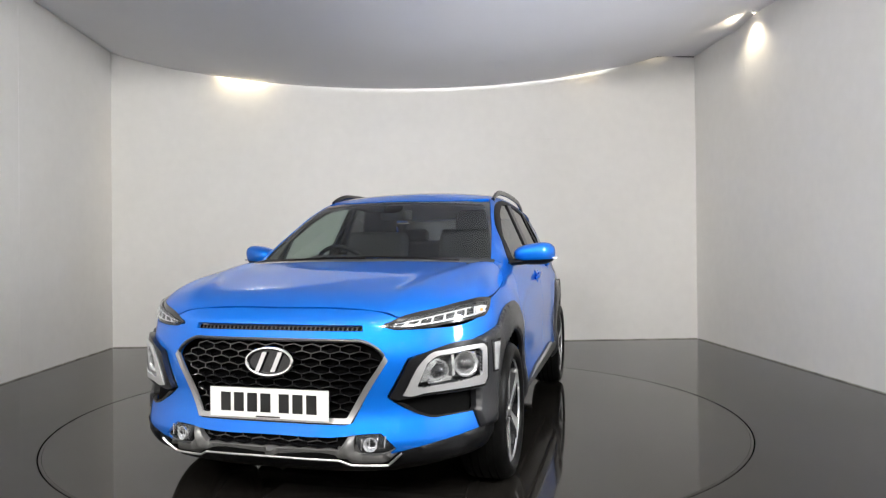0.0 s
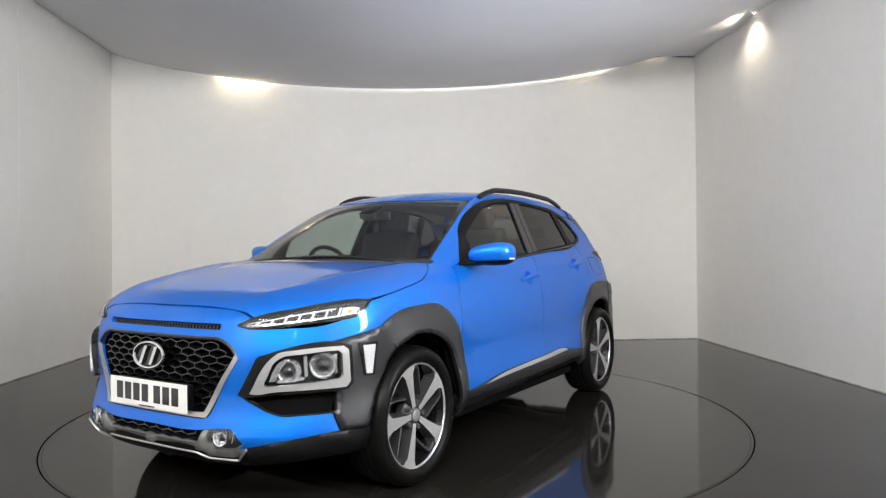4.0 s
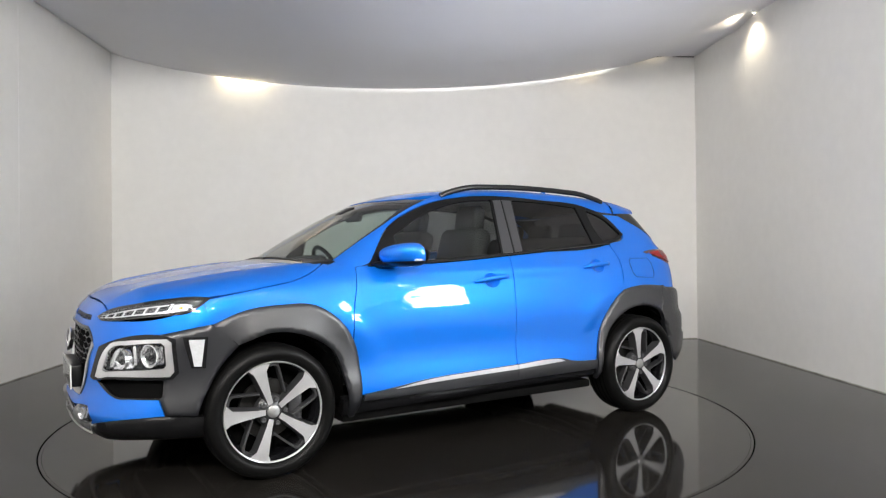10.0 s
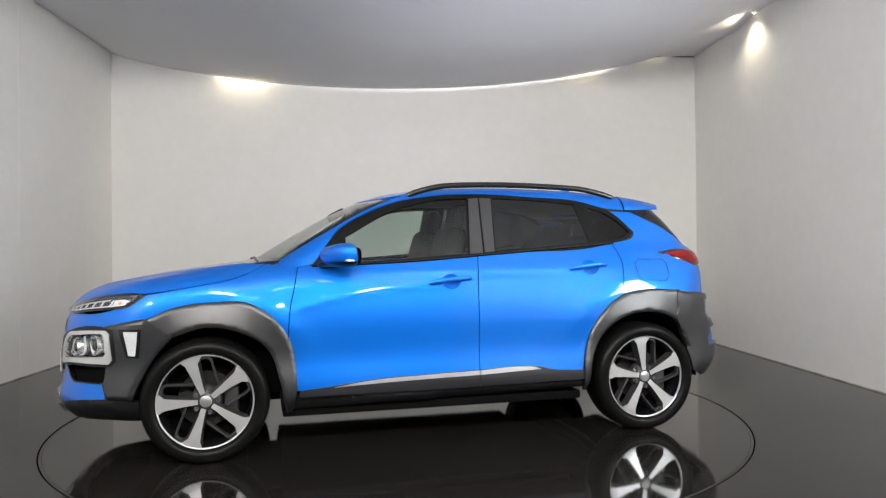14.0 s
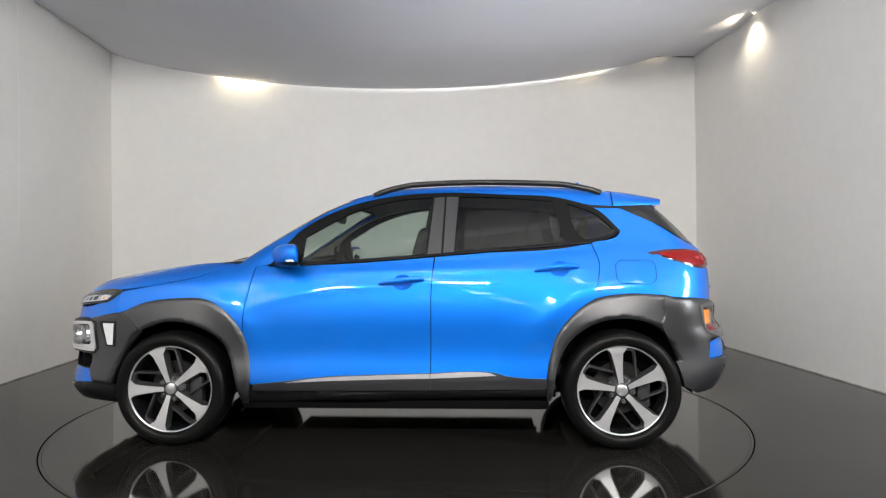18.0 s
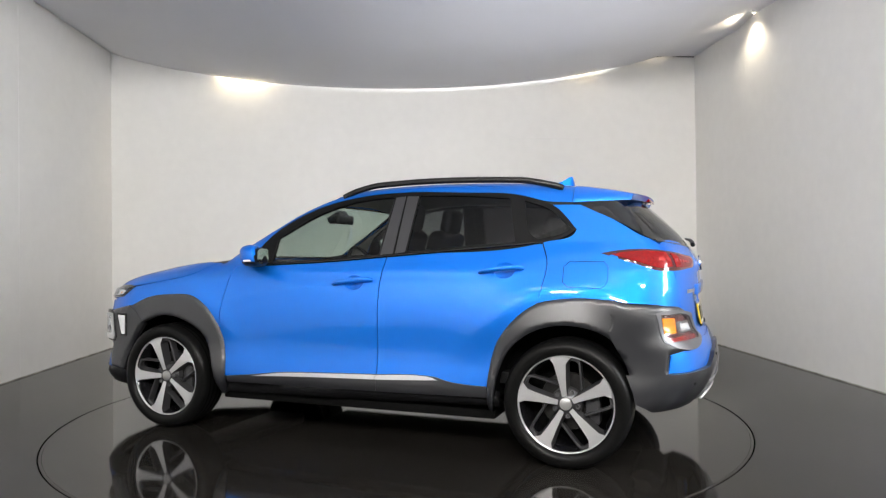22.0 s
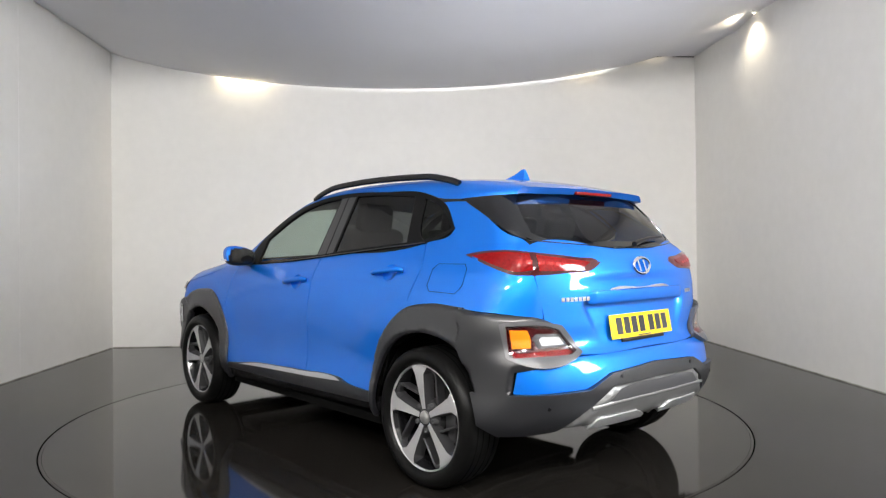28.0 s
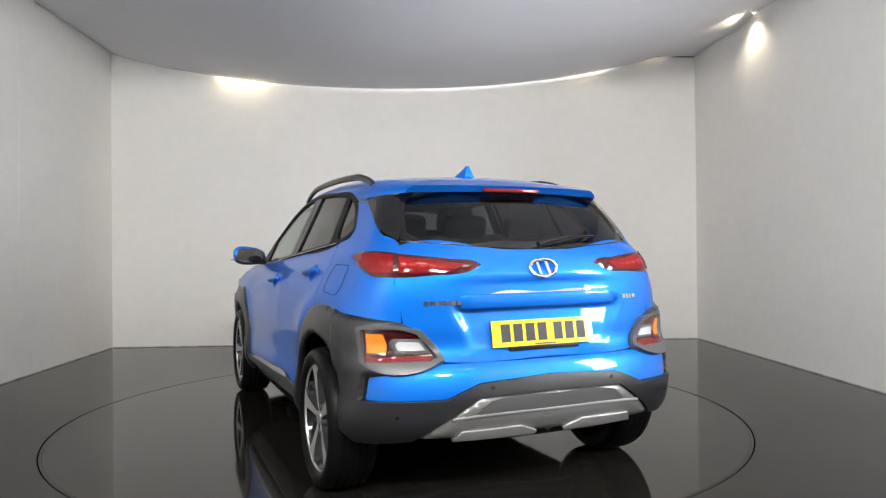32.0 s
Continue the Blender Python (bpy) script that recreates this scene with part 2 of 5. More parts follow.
def floor_with_hole():
    n, r = 160, 2.2605
    xa, xb, ya, yb = X0 - 0.1, X1 + 0.1, YH - 0.1, Y1 + 0.1
    inner, outer = [], []
    for k in range(n):
        a = 2 * math.pi * k / n
        c, s = math.cos(a), math.sin(a)
        inner.append((r * c, r * s))
        tx = (xb if c > 0 else xa) / c if abs(c) > 1e-9 else 1e9
        ty = (3.75 if s > 0 else -3.75) / s if abs(s) > 1e-9 else 1e9
        t = min(tx, ty)
        outer.append((t * c, t * s))
    verts = [(*q, 0.0) for q in inner] + [(*q, 0.0) for q in outer] + [(*q, -0.04) for q in inner]
    faces = []
    for k in range(n):
        j = (k + 1) % n
        faces += [(k, n + k, n + j, j), (2 * n + k, k, j, 2 * n + j)]
    b = len(verts)
    verts += [(xa, -3.75, 0), (xb, -3.75, 0), (xb, ya, 0), (xa, ya, 0), (xa, 3.75, 0), (xb, 3.75, 0), (xb, yb, 0), (xa, yb, 0)]
    faces += [(b, b + 3, b + 2, b + 1), (b + 4, b + 5, b + 6, b + 7)]
    tagged(mesh_ob("floor", verts, faces, M_FLOOR), "glossy dark grey painted floor with mirror-like sheen", "floor", kind="structure")
    pit = lathe_bm([(0.01, -0.041), (2.30, -0.041)], 96)
    tagged(part("floor_pit", pit, M_GAPDARK, None), "dark pit under the turntable's edge", "floor", kind="structure")


floor_with_hole()
prof = [(0.001, 0.0), (1.2, 0.0), (2.236, 0.0), (2.236, -0.01)]
turntable = new("turntable")
tagged(turntable, "round glossy dark grey turntable flush with the floor", "turntable")
part("platform", lathe_bm(prof, 192), M_DISC, turntable)
part("edge_ring", lathe_bm([(2.237, -0.006), (2.2375, 0.0), (2.247, 0.0), (2.2515, -0.002), (2.2535, -0.006), (2.2535, -0.038)], 192), M_DISC, turntable, "thin metal edge of the turntable")


def fabric_ceiling():
    """Stretched sheet: fixed at the side walls and in the corners, sagging towards the middle of its free rear edge."""
    nx, ny = 72, 48
    verts, faces = [], []
    ya, yb = -2.6, 3.60
    for j in range(ny + 1):
        v = j / ny
        for i in range(nx + 1):
            x = X0 - 0.01 + (X1 - X0 + 0.02) * i / nx
            k = max(0.0, min(1.0, max((x - 2.55) / 0.3, (-2.55 - x) / 0.3)))
            y = ya + (yb + 0.06 * k - ya) * v
            s = max(-1.0, min(1.0, (x + 0.16) / 3.36))
            q = 1 - s * s
            sag = 0.43 * (1.25 * q - 0.25 * q * q) * (0.45 + 0.55 * v)
            z = TOP - sag
            d = math.hypot((x - 3.55) / 0.16, (y - 2.05) / 0.30)
            z += 0.05 * math.exp(-d * d)
            d = math.hypot((x - 3.60) / 0.12, (y - 2.55) / 0.25)
            z -= 0.03 * math.exp(-d * d)
            verts.append((x, y, z))
    for j in range(ny):
        for i in range(nx):
            a = j * (nx + 1) + i
            faces.append((a, a + nx + 1, a + nx + 2, a + 1))
    ob = mesh_ob("ceiling", verts, faces, M_CEIL, smooth=True)
    mod = ob.modifiers.new("thick", "SOLIDIFY")
    mod.thickness, mod.offset = 0.003, -1
    tagged(ob, "sagging pale grey stretched fabric ceiling", "ceiling", kind="structure")


fabric_ceiling()
for sx in (-2.6, -0.4, 1.8):
    hs = new("strip_light")
    hs.matrix_world = pose(sx, -6.6, 3.60)
    tagged(hs, "white strip light on the hall ceiling", "lamp", group="strip lights of the hall")
    part("housing", box_bm(0.8, 0.2, 0.06, None, 0.01), M_WALL, hs)
    part("tube", box_bm(0.7, 0.10, 0.03, pose(0, 0, -0.045), 0.01), M_TUBE, hs)
    for hx in (-0.3, 0.3):
        part("hanger", tube_bm([(hx, 0, 0.03), (hx, 0, 0.80)], 0.006), M_STEEL, hs)
# joints and wear of the walls
for x, y, z, sx, sy, sz in ((X0 + 0.0005, 1.62, 1.7, 0.003, 0.005, 3.4), (X1 + 0.0008, 0.92, 0.95, 0.003, 0.004, 1.15), (X1, 2.36, 2.98, 0.003, 0.004, 0.26)):
    tagged(part("trim", box_bm(sx, sy, sz, pose(x, y, z), 0.001), M_WALL, None, smooth=False), "painted-over board joint in the wall", "joint", kind="structure")
for x, z, w in ((-0.4, 2.47, 1.3), (-2.55, 2.45, 0.35), (1.75, 2.52, 0.9)):
    tagged(part("trim", box_bm(w, 0.003, 0.005, pose(x, Y1 - 0.001, z), 0.001), M_WALL, None, smooth=False), "painted-over board joint in the wall", "joint", kind="structure")
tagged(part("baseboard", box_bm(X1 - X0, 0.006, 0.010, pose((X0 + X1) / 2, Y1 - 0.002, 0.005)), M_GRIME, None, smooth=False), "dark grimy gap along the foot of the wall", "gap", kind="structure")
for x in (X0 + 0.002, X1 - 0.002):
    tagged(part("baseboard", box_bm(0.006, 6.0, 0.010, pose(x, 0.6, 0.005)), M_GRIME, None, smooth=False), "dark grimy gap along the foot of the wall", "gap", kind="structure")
for x0, x1, h in ((3.16, 3.24, 0.007), (3.38, 3.66, 0.012)):
    pr = [(x0, 0), (x0 + (x1 - x0) * .3, h * .5), (x0 + (x1 - x0) * .6, h), (x1, h * .6), (x1, -h * .5), (x0 + (x1 - x0) * .5, -h * .4)]
    tagged(part("trim", prism_bm(pr, 0, 0.004, pose(0, Y1 - 0.002, 3.545, 90, 0, 0)), M_GAPDARK, None, smooth=False), "dark open tear between ceiling fabric and wall", "tear", kind="structure")
fit = new("wall_lamp")
fit.matrix_world = pose(3.645, 2.09, 3.572)
tagged(fit, "small warm glowing lamp at the edge of the fabric ceiling", "lamp")
part("lamp_glass", lathe_bm([(.001, -.008), (.010, -.007), (.014, 0), (.014, .02)], 20), M_SPOT, fit)
part("lamp_ring", lathe_bm([(.015, -.004), (.019, -.002), (.020, .02)], 24), M_WALL, fit)

dl = new("light_panel")
tagged(dl, "square white light panel flush with the hall ceiling", "lamp", group="light panels of the hall")
dl.matrix_world = pose(-2.6, -5.0, 4.385)
part("diffuser", box_bm(.43, .43, .012, pose(0, 0, 0), .003), M_DOT, dl, "glowing white diffuser")
frame_bm = bmesh.new()
for k in range(4):
    box_bm(.50, .030, .024, pose(0, 0, 0, 0, 0, 90 * k) @ pose(0, .234, 0), .003, frame_bm)
part("panel_frame", frame_bm, M_WALL, dl, "white metal frame")
for i in range(4):
    for j in range(8):
        if i or j:
            copy_thing(dl, pose(-2.6 + 1.733 * i, -5.0 - 2.4 * j, 4.385))
win = new("side_window")
win.matrix_world = pose(X1 + 0.1, -2.985, 2.0)
tagged(win, "tall window in the side wall with dark glazing bars", "window", kind="structure")
for z in (-0.83, -0.27, 0.27, 0.83):
    part("glazing_bar", box_bm(0.08, 0.87, 0.04, pose(0, 0, z), 0.006), M_CLAD, win)
for y in (-0.415, 0.415):
    part("glazing_bar", box_bm(0.07, 0.04, 1.7, pose(0, y, 0), 0.006), M_CLAD, win)

# ---------------------------------------------------------------- the car's shape
AX, WR = 1.30, 0.334


from mathutils.geometry import delaunay_2d_cdt


def spl(*pairs):
    """Smooth curve through (a, b) pairs, straight beyond its ends."""
    xs = np.array(pairs[0::2], float)
    ys = np.array(pairs[1::2], float)
    if xs[0] > xs[-1]:
        xs, ys = xs[::-1], ys[::-1]
    h = np.diff(xs)
    d = np.diff(ys) / h
    m = np.empty_like(ys)
    m[0], m[-1] = d[0], d[-1]
    m[1:-1] = (d[:-1] * h[1:] + d[1:] * h[:-1]) / (h[:-1] + h[1:])

    def f(x):
        x = np.asarray(x, float)
        k = np.clip(np.searchsorted(xs, x) - 1, 0, len(xs) - 2)
        w = h[k]
        t = (x - xs[k]) / w
        tc = np.clip(t, 0, 1)
        y = ((1 + 2 * tc) * (1 - tc) ** 2 * ys[k] + tc * (1 - tc) ** 2 * w * m[k]
             + tc * tc * (3 - 2 * tc) * ys[k + 1] + tc * tc * (tc - 1) * w * m[k + 1])
        return y + np.where(t < 0, t * w * m[0], 0) + np.where(t > 1, (t - 1) * w * m[-1], 0)
    return f


def smax(a, b, k):
    e = np.maximum(k - np.abs(a - b), 0)
    return np.maximum(a, b) + e * e / (4 * k)


# half width along the car, and its swell with height
PLAN = spl(2.1, .80, 1.8, .835, 1.5, .852, 1.2, .862, .8, .866, 0, .870, -.6, .866, -1.1, .860, -1.5, .845, -1.8, .812, -2.0, .78)
SWELL = spl(.15, -.09, .25, -.05, .34, .000, .42, .002, .455, -.003, .50, -.010, .56, -.014, .65, -.011, .72, -.008, .80, -.011, .88, -.022, .95, -.037, 1.0, -.054, 1.05, -.078, 1.1, -.103, 1.2, -.153)
NOSE = spl(.15, 1.98, .22, 2.05, .29, 2.125, .34, 2.150, .40, 2.138, .46, 2.121, .52, 2.116, .60, 2.120, .70, 2.118, .78, 2.099, .84, 2.081, .92, 2.03, 1.0, 1.93)
TAIL = spl(.28, -1.88, .36, -1.96, .46, -2.005, .56, -2.005, .635, -1.98, .68, -1.945, .80, -1.935, .95, -1.93, 1.05, -1.915, 1.15, -1.885)
DECK = spl(2.15, .865, 2.0, .905, 1.9, .930, 1.7, .970, 1.5, 1.005, 1.3, 1.033, 1.1, 1.055, .8, 1.06, .4, 1.065, 0, 1.085, -.5, 1.115, -1.0, 1.155, -1.4, 1.20, -1.7, 1.18, -1.95, 1.12)
ROOF = spl(1.25, .97, 1.0, 1.125, .7, 1.305, .48, 1.42, .26, 1.495, 0, 1.535, -.3, 1.552, -.7, 1.550, -1.1, 1.528, -1.4, 1.495, -1.7, 1.455)
BACK = spl(1.05, -1.92, 1.12, -1.885, 1.20, -1.830, 1.30, -1.735, 1.42, -1.605, 1.5, -1.52)
HOODRIDGE = spl(2.1, .46, 1.6, .58, 1.1, .70)


CREST = spl(.95, .77, .80, .815, .60, .870, .30, .915, 0, .935, -.8, .955)


def lower(x, y, z):
    a = np.abs(y)
    side = a - PLAN(x) - SWELL(z)
    for ax in (AX, -AX):
        q = ((x - ax) / 0.50) ** 2 + ((z - 0.62) / 0.30) ** 2
        side = side - 0.018 * np.exp(-q)
        r = np.hypot(x - ax, z - WR)
        side = side - 0.010 * np.exp(-((r - 0.58) / 0.07) ** 2) * np.clip((z - 0.45) / 0.25, 0, 1)
    crest = np.clip((0.90 - x) / 0.12, 0, 1) * np.clip((x + 0.75) / 0.7, 0, 1)
    side = side - 0.0035 * crest * np.exp(-((z - CREST(x)) / 0.026) ** 2)
    front = x - NOSE(z) + 0.42 * (a / 0.9) ** 3.4
    rear = TAIL(z) + 0.16 * (a / 0.8) ** 3.0 - x
    ridge = np.exp(-((a - HOODRIDGE(x)) / 0.06) ** 2)
    top = z - (DECK(x) + np.where(x > 0.8, 0.012, 0.0) * ridge + 0.02 * (1 - (a / 0.7) ** 2) * np.clip((x - 0.7) / 0.3, 0, 1))
    g = smax(side, front, 0.16)
    g = smax(g, rear, 0.14)
    g = smax(g, top, 0.11)
    return g


def crown(x):
    return 0.11 + 0.09 * np.clip((x - 0.05) / 0.5, 0, 1)


def cabin(x, y, z):
    a = np.abs(y)
    side = a - (0.790 - 0.46 * (z - 1.05) - 0.016 * (x + 0.2) ** 2)
    top = (z - (ROOF(x) - crown(x) * a * a)) * 0.9
    rear = (BACK(z) + 0.20 * (a / 0.7) ** 3 - x) * 0.8
    g = smax(smax(side, top, 0.07), rear, 0.05)
    return smax(g, 1.0 - z, 0.02)


def shape(x, y, z):
    return -smax(-lower(x, y, z), -cabin(x, y, z), 0.02)


def slope(q, f=shape, e=1e-3):
    x, y, z = q.T
    g = np.stack([f(x + e, y, z) - f(x - e, y, z), f(x, y + e, z) - f(x, y - e, z), f(x, y, z + e) - f(x, y, z - e)], 1) / (2 * e)
    return g / np.maximum(np.linalg.norm(g, axis=1, keepdims=True), 1e-9)


def cast(start, way, f=shape, reach=3.0, steps=36):
    """First meeting of rays with the shape."""
    way = np.broadcast_to(way, start.shape)
    lo = np.zeros(len(start))
    hi = np.full(len(start), np.nan)
    prev = np.zeros(len(start))
    for k in range(1, steps + 1):
        d = reach * k / steps
        q = start + way * d
        inside = f(*q.T) < 0
        fresh = inside & np.isnan(hi)
        lo[fresh], hi[fresh] = prev[fresh], d
        prev[:] = d
    hit = ~np.isnan(hi)
    hi = np.where(hit, hi, reach)
    for _ in range(17):
        mid = (lo + hi) / 2
        inside = f(*(start + way * mid[:, None]).T) < 0
        hi = np.where(inside, mid, hi)
        lo = np.where(inside, lo, mid)
    return start + way * hi[:, None], hit


# ---------------------------------------------------------------- panels laid on the shape
def outline(ctrl, step, closed=True, bend=42):
    """Dense line through control points: bends softly, keeps corners sharper than 42 degrees."""
    c = np.array(ctrl, float)
    n = len(c)
    res = []
    nxt = lambda i: (i + 1) % n
    tang = []
    for i in range(n):
        a, b = c[i] - c[i - 1], c[nxt(i)] - c[i]
        if not closed and i in (0, n - 1):
            tang.append(None)
            continue
        la, lb = np.linalg.norm(a), np.linalg.norm(b)
        turn = math.degrees(math.acos(max(-1, min(1, float(np.dot(a, b)) / (la * lb)))))
        tang.append(None if turn > bend else (a / la * lb + b / lb * la) / (la + lb))
    for i in range(n if closed else n - 1):
        p0, p1 = c[i], c[nxt(i)]
        ch = p1 - p0
        L = np.linalg.norm(ch)
        t0 = ch if tang[i] is None else tang[i] * L
        t1 = ch if tang[nxt(i)] is None else tang[nxt(i)] * L
        k = max(1, int(round(L / step)))
        for j in range(k):
            t = j / k
            res.append((1 + 2 * t) * (1 - t) ** 2 * p0 + t * (1 - t) ** 2 * t0 + t * t * (3 - 2 * t) * p1 + t * t * (t - 1) * t1)
    if not closed:
        res.append(c[-1])
    return np.array(res)


def rays(uv, view):
    u, v = uv[:, 0], uv[:, 1]
    one = np.ones_like(u)
    if view == "L":
        return np.stack([u, 1.4 * one, v], 1), np.array([0, -1.0, 0])
    if view == "T":
        return np.stack([u, v, 1.9 * one], 1), np.array([0, 0, -1.0])
    a = {"F": 0.0, "R": math.pi}.get(view)
    if a is None:
        a = radians(view)
        e = np.array([-math.sin(a), math.cos(a), 0])
    else:
        e = np.array([0, 1.0, 0])
    nrm = np.array([math.cos(a), math.sin(a), 0])
    return nrm * 2.5 + u[:, None] * e + v[:, None] * np.array([0, 0, 1.0]), -nrm


def inside_poly(q, poly):
    x, y = q[:, 0], q[:, 1]
    r = np.zeros(len(q), bool)
    a = poly
    b = np.roll(poly, -1, 0)
    for (x0, y0), (x1, y1) in zip(a, b):
        if y0 == y1:
            continue
        r ^= ((y0 > y) != (y1 > y)) & (x < (x1 - x0) * (y - y0) / (y1 - y0) + x0)
    return r


def fill(poly, step, holes=()):
    """Triangles filling a dense closed outline round its holes, with a grid of points inside."""
    lo, hi = poly.min(0), poly.max(0)
    gx = np.arange(lo[0], hi[0], step)
    gy = np.arange(lo[1], hi[1], step)
    g = np.stack(np.meshgrid(gx, gy), -1).reshape(-1, 2)
    g[:, 0] += (np.round((g[:, 1] - lo[1]) / step) % 2) * step * 0.5
    g = g[inside_poly(g, poly)]
    for h in holes:
        g = g[~inside_poly(g, h)]
    lines = np.concatenate([poly, *holes])
    if len(g):
        d = np.min(np.linalg.norm(g[:, None] - lines[None], axis=2), axis=1)
        g = g[d > step * 0.45]
    allp = np.concatenate([lines, g]) if len(g) else lines
    n = len(poly)
    edges = []
    k = n
    for h in holes:
        edges += [(k + i, k + (i + 1) % len(h)) for i in range(len(h))]
        k += len(h)
    v, e, f, *_ = delaunay_2d_cdt([Vector(q) for q in allp], edges, [list(range(n))], 1, 1e-6)
    v = np.array([tuple(q) for q in v])
    f = [tuple(t) for t in f]
    for h in holes:
        c = np.array([v[list(t)].mean(0) for t in f])
        bad = inside_poly(c, h)
        f = [t for t, b in zip(f, bad) if not b]
    return v, f, n


def panel(name, ctrl, view, material, parent, off=0.0, depth=0.02, step=0.035, edge=0.015, f=shape, twin=False, label="", swell=None, round_edge=0.0, holes=(), bend=42, seam=()):
    """A sheet of the body: an outline seen along a view, laid on the shape, its rim turned inwards."""
    poly = outline(ctrl, edge, bend=bend)
    uv, faces, _ = fill(poly, step, [outline(h, edge, bend=bend) for h in holes])
    start, way = rays(uv, view)
    q, hit = cast(start, way, f)
    nrm = slope(q, f)
    extra = np.full(len(q), off)
    if swell is not None:
        extra = extra + swell(uv)
    if round_edge > 0:
        ps, pw = rays(poly, view)
        free = poly[np.abs(cast(ps, pw, f)[0][:, 1]) > 0.012]
        for (ax, ay), (bx, by) in seam:
            e = np.array([bx - ax, by - ay])
            k = np.clip(((free - [ax, ay]) @ e) / (e @ e), 0, 1)
            free = free[np.linalg.norm(free - ([ax, ay] + k[:, None] * e), axis=1) > 0.006]
        d = np.min(np.linalg.norm(uv[:, None] - free[None], axis=2), axis=1)
        t = np.clip(d / round_edge, 0, 1)
        extra = extra - depth * 0.5 * (1 - np.sqrt(np.clip(1 - (1 - t) ** 2, 0, 1)))
    top = q + nrm * extra[:, None]
    fl = []
    for t in faces:
        a, b, c = (top[i] for i in t)
        if np.dot(np.cross(b - a, c - a), nrm[t[0]] + nrm[t[1]] + nrm[t[2]]) < 0:
            t = t[::-1]
        fl.append(t)
    if swell is not None or round_edge > 0:
        acc = np.zeros_like(top)
        for t in fl:
            a, b, c = (top[i] for i in t)
            w = np.cross(b - a, c - a)
            for i in t:
                acc[i] += w
        nv = acc / np.maximum(np.linalg.norm(acc, axis=1, keepdims=True), 1e-12)
    else:
        nv = nrm
    mid = np.abs(top[:, 1]) < 0.006
    if twin:
        nv = np.where(mid[:, None], nv * np.array([1, 0, 1]), nv)
        top[:, 1] = np.where(mid, 0.0, top[:, 1])
    # rim: boundary edges are used once
    count = {}
    for t in fl:
        for i in range(3):
            count[(t[i], t[(i + 1) % 3])] = 1
    rim = [(a, b) for (a, b) in count if (b, a) not in count and not (twin and mid[a] and mid[b])]
    verts = [tuple(v) for v in top]
    normals = [tuple(v) for v in nv]
    base = {}
    side = {}
    for a, b in rim:
        d = top[b] - top[a]
        o = np.cross(d, nrm[a])
        for i in (a, b):
            side[i] = side.get(i, np.zeros(3)) + o
    for i, o in side.items():
        o = o / max(np.linalg.norm(o), 1e-9)
        base[i] = len(verts)
        verts += [tuple(top[i]), tuple(top[i] - nrm[i] * depth)]
        normals += [tuple(o), tuple(o)]
    for a, b in rim:
        fl.append((base[b], base[a], base[a] + 1, base[b] + 1))
    ob = mesh_ob(name, verts, fl, material, parent, label, normals=normals)
    if twin:
        v2 = [(x, -y, z) for x, y, z in verts]
        n2 = [(x, -y, z) for x, y, z in normals]
        par = twin if isinstance(twin, bpy.types.Object) else parent
        return ob, mesh_ob(name, v2, [t[::-1] for t in fl], material, par, label, normals=n2)
    return ob


def sym(half):
    """Closed outline from its half with u >= 0, given from one end on the middle line to the other."""
    return list(half) + [(-u, v) for u, v in reversed(half) if abs(u) > 1e-6]


def symv(half):
    return list(half) + [(u, -v) for u, v in reversed(half) if abs(v) > 1e-6]


def via(points, view, f=shape):
    """Control points given in other views, (view, u, v) or ("P", x, y, z), brought into one view."""
    res = []
    for q in points:
        if q[0] == "P":
            h = np.array(q[1:], float)
        else:
            s, w = rays(np.array([q[1:]], float), q[0])
            h = cast(s, w, f)[0][0]
        if view == "L":
            res.append((h[0], h[2]))
        elif view == "T":
            res.append((h[0], h[1]))
        elif view in ("F", "R"):
            res.append((h[1], h[2]))
        else:
            a = radians(view)
            res.append((-h[0] * math.sin(a) + h[1] * math.cos(a), h[2]))
    return res


def on_shape(uv, view, off=0.0, f=shape):
    uv = np.array(uv, float)
    s, w = rays(uv, view)
    q, _ = cast(s, w, f)
    return q + slope(q, f) * off


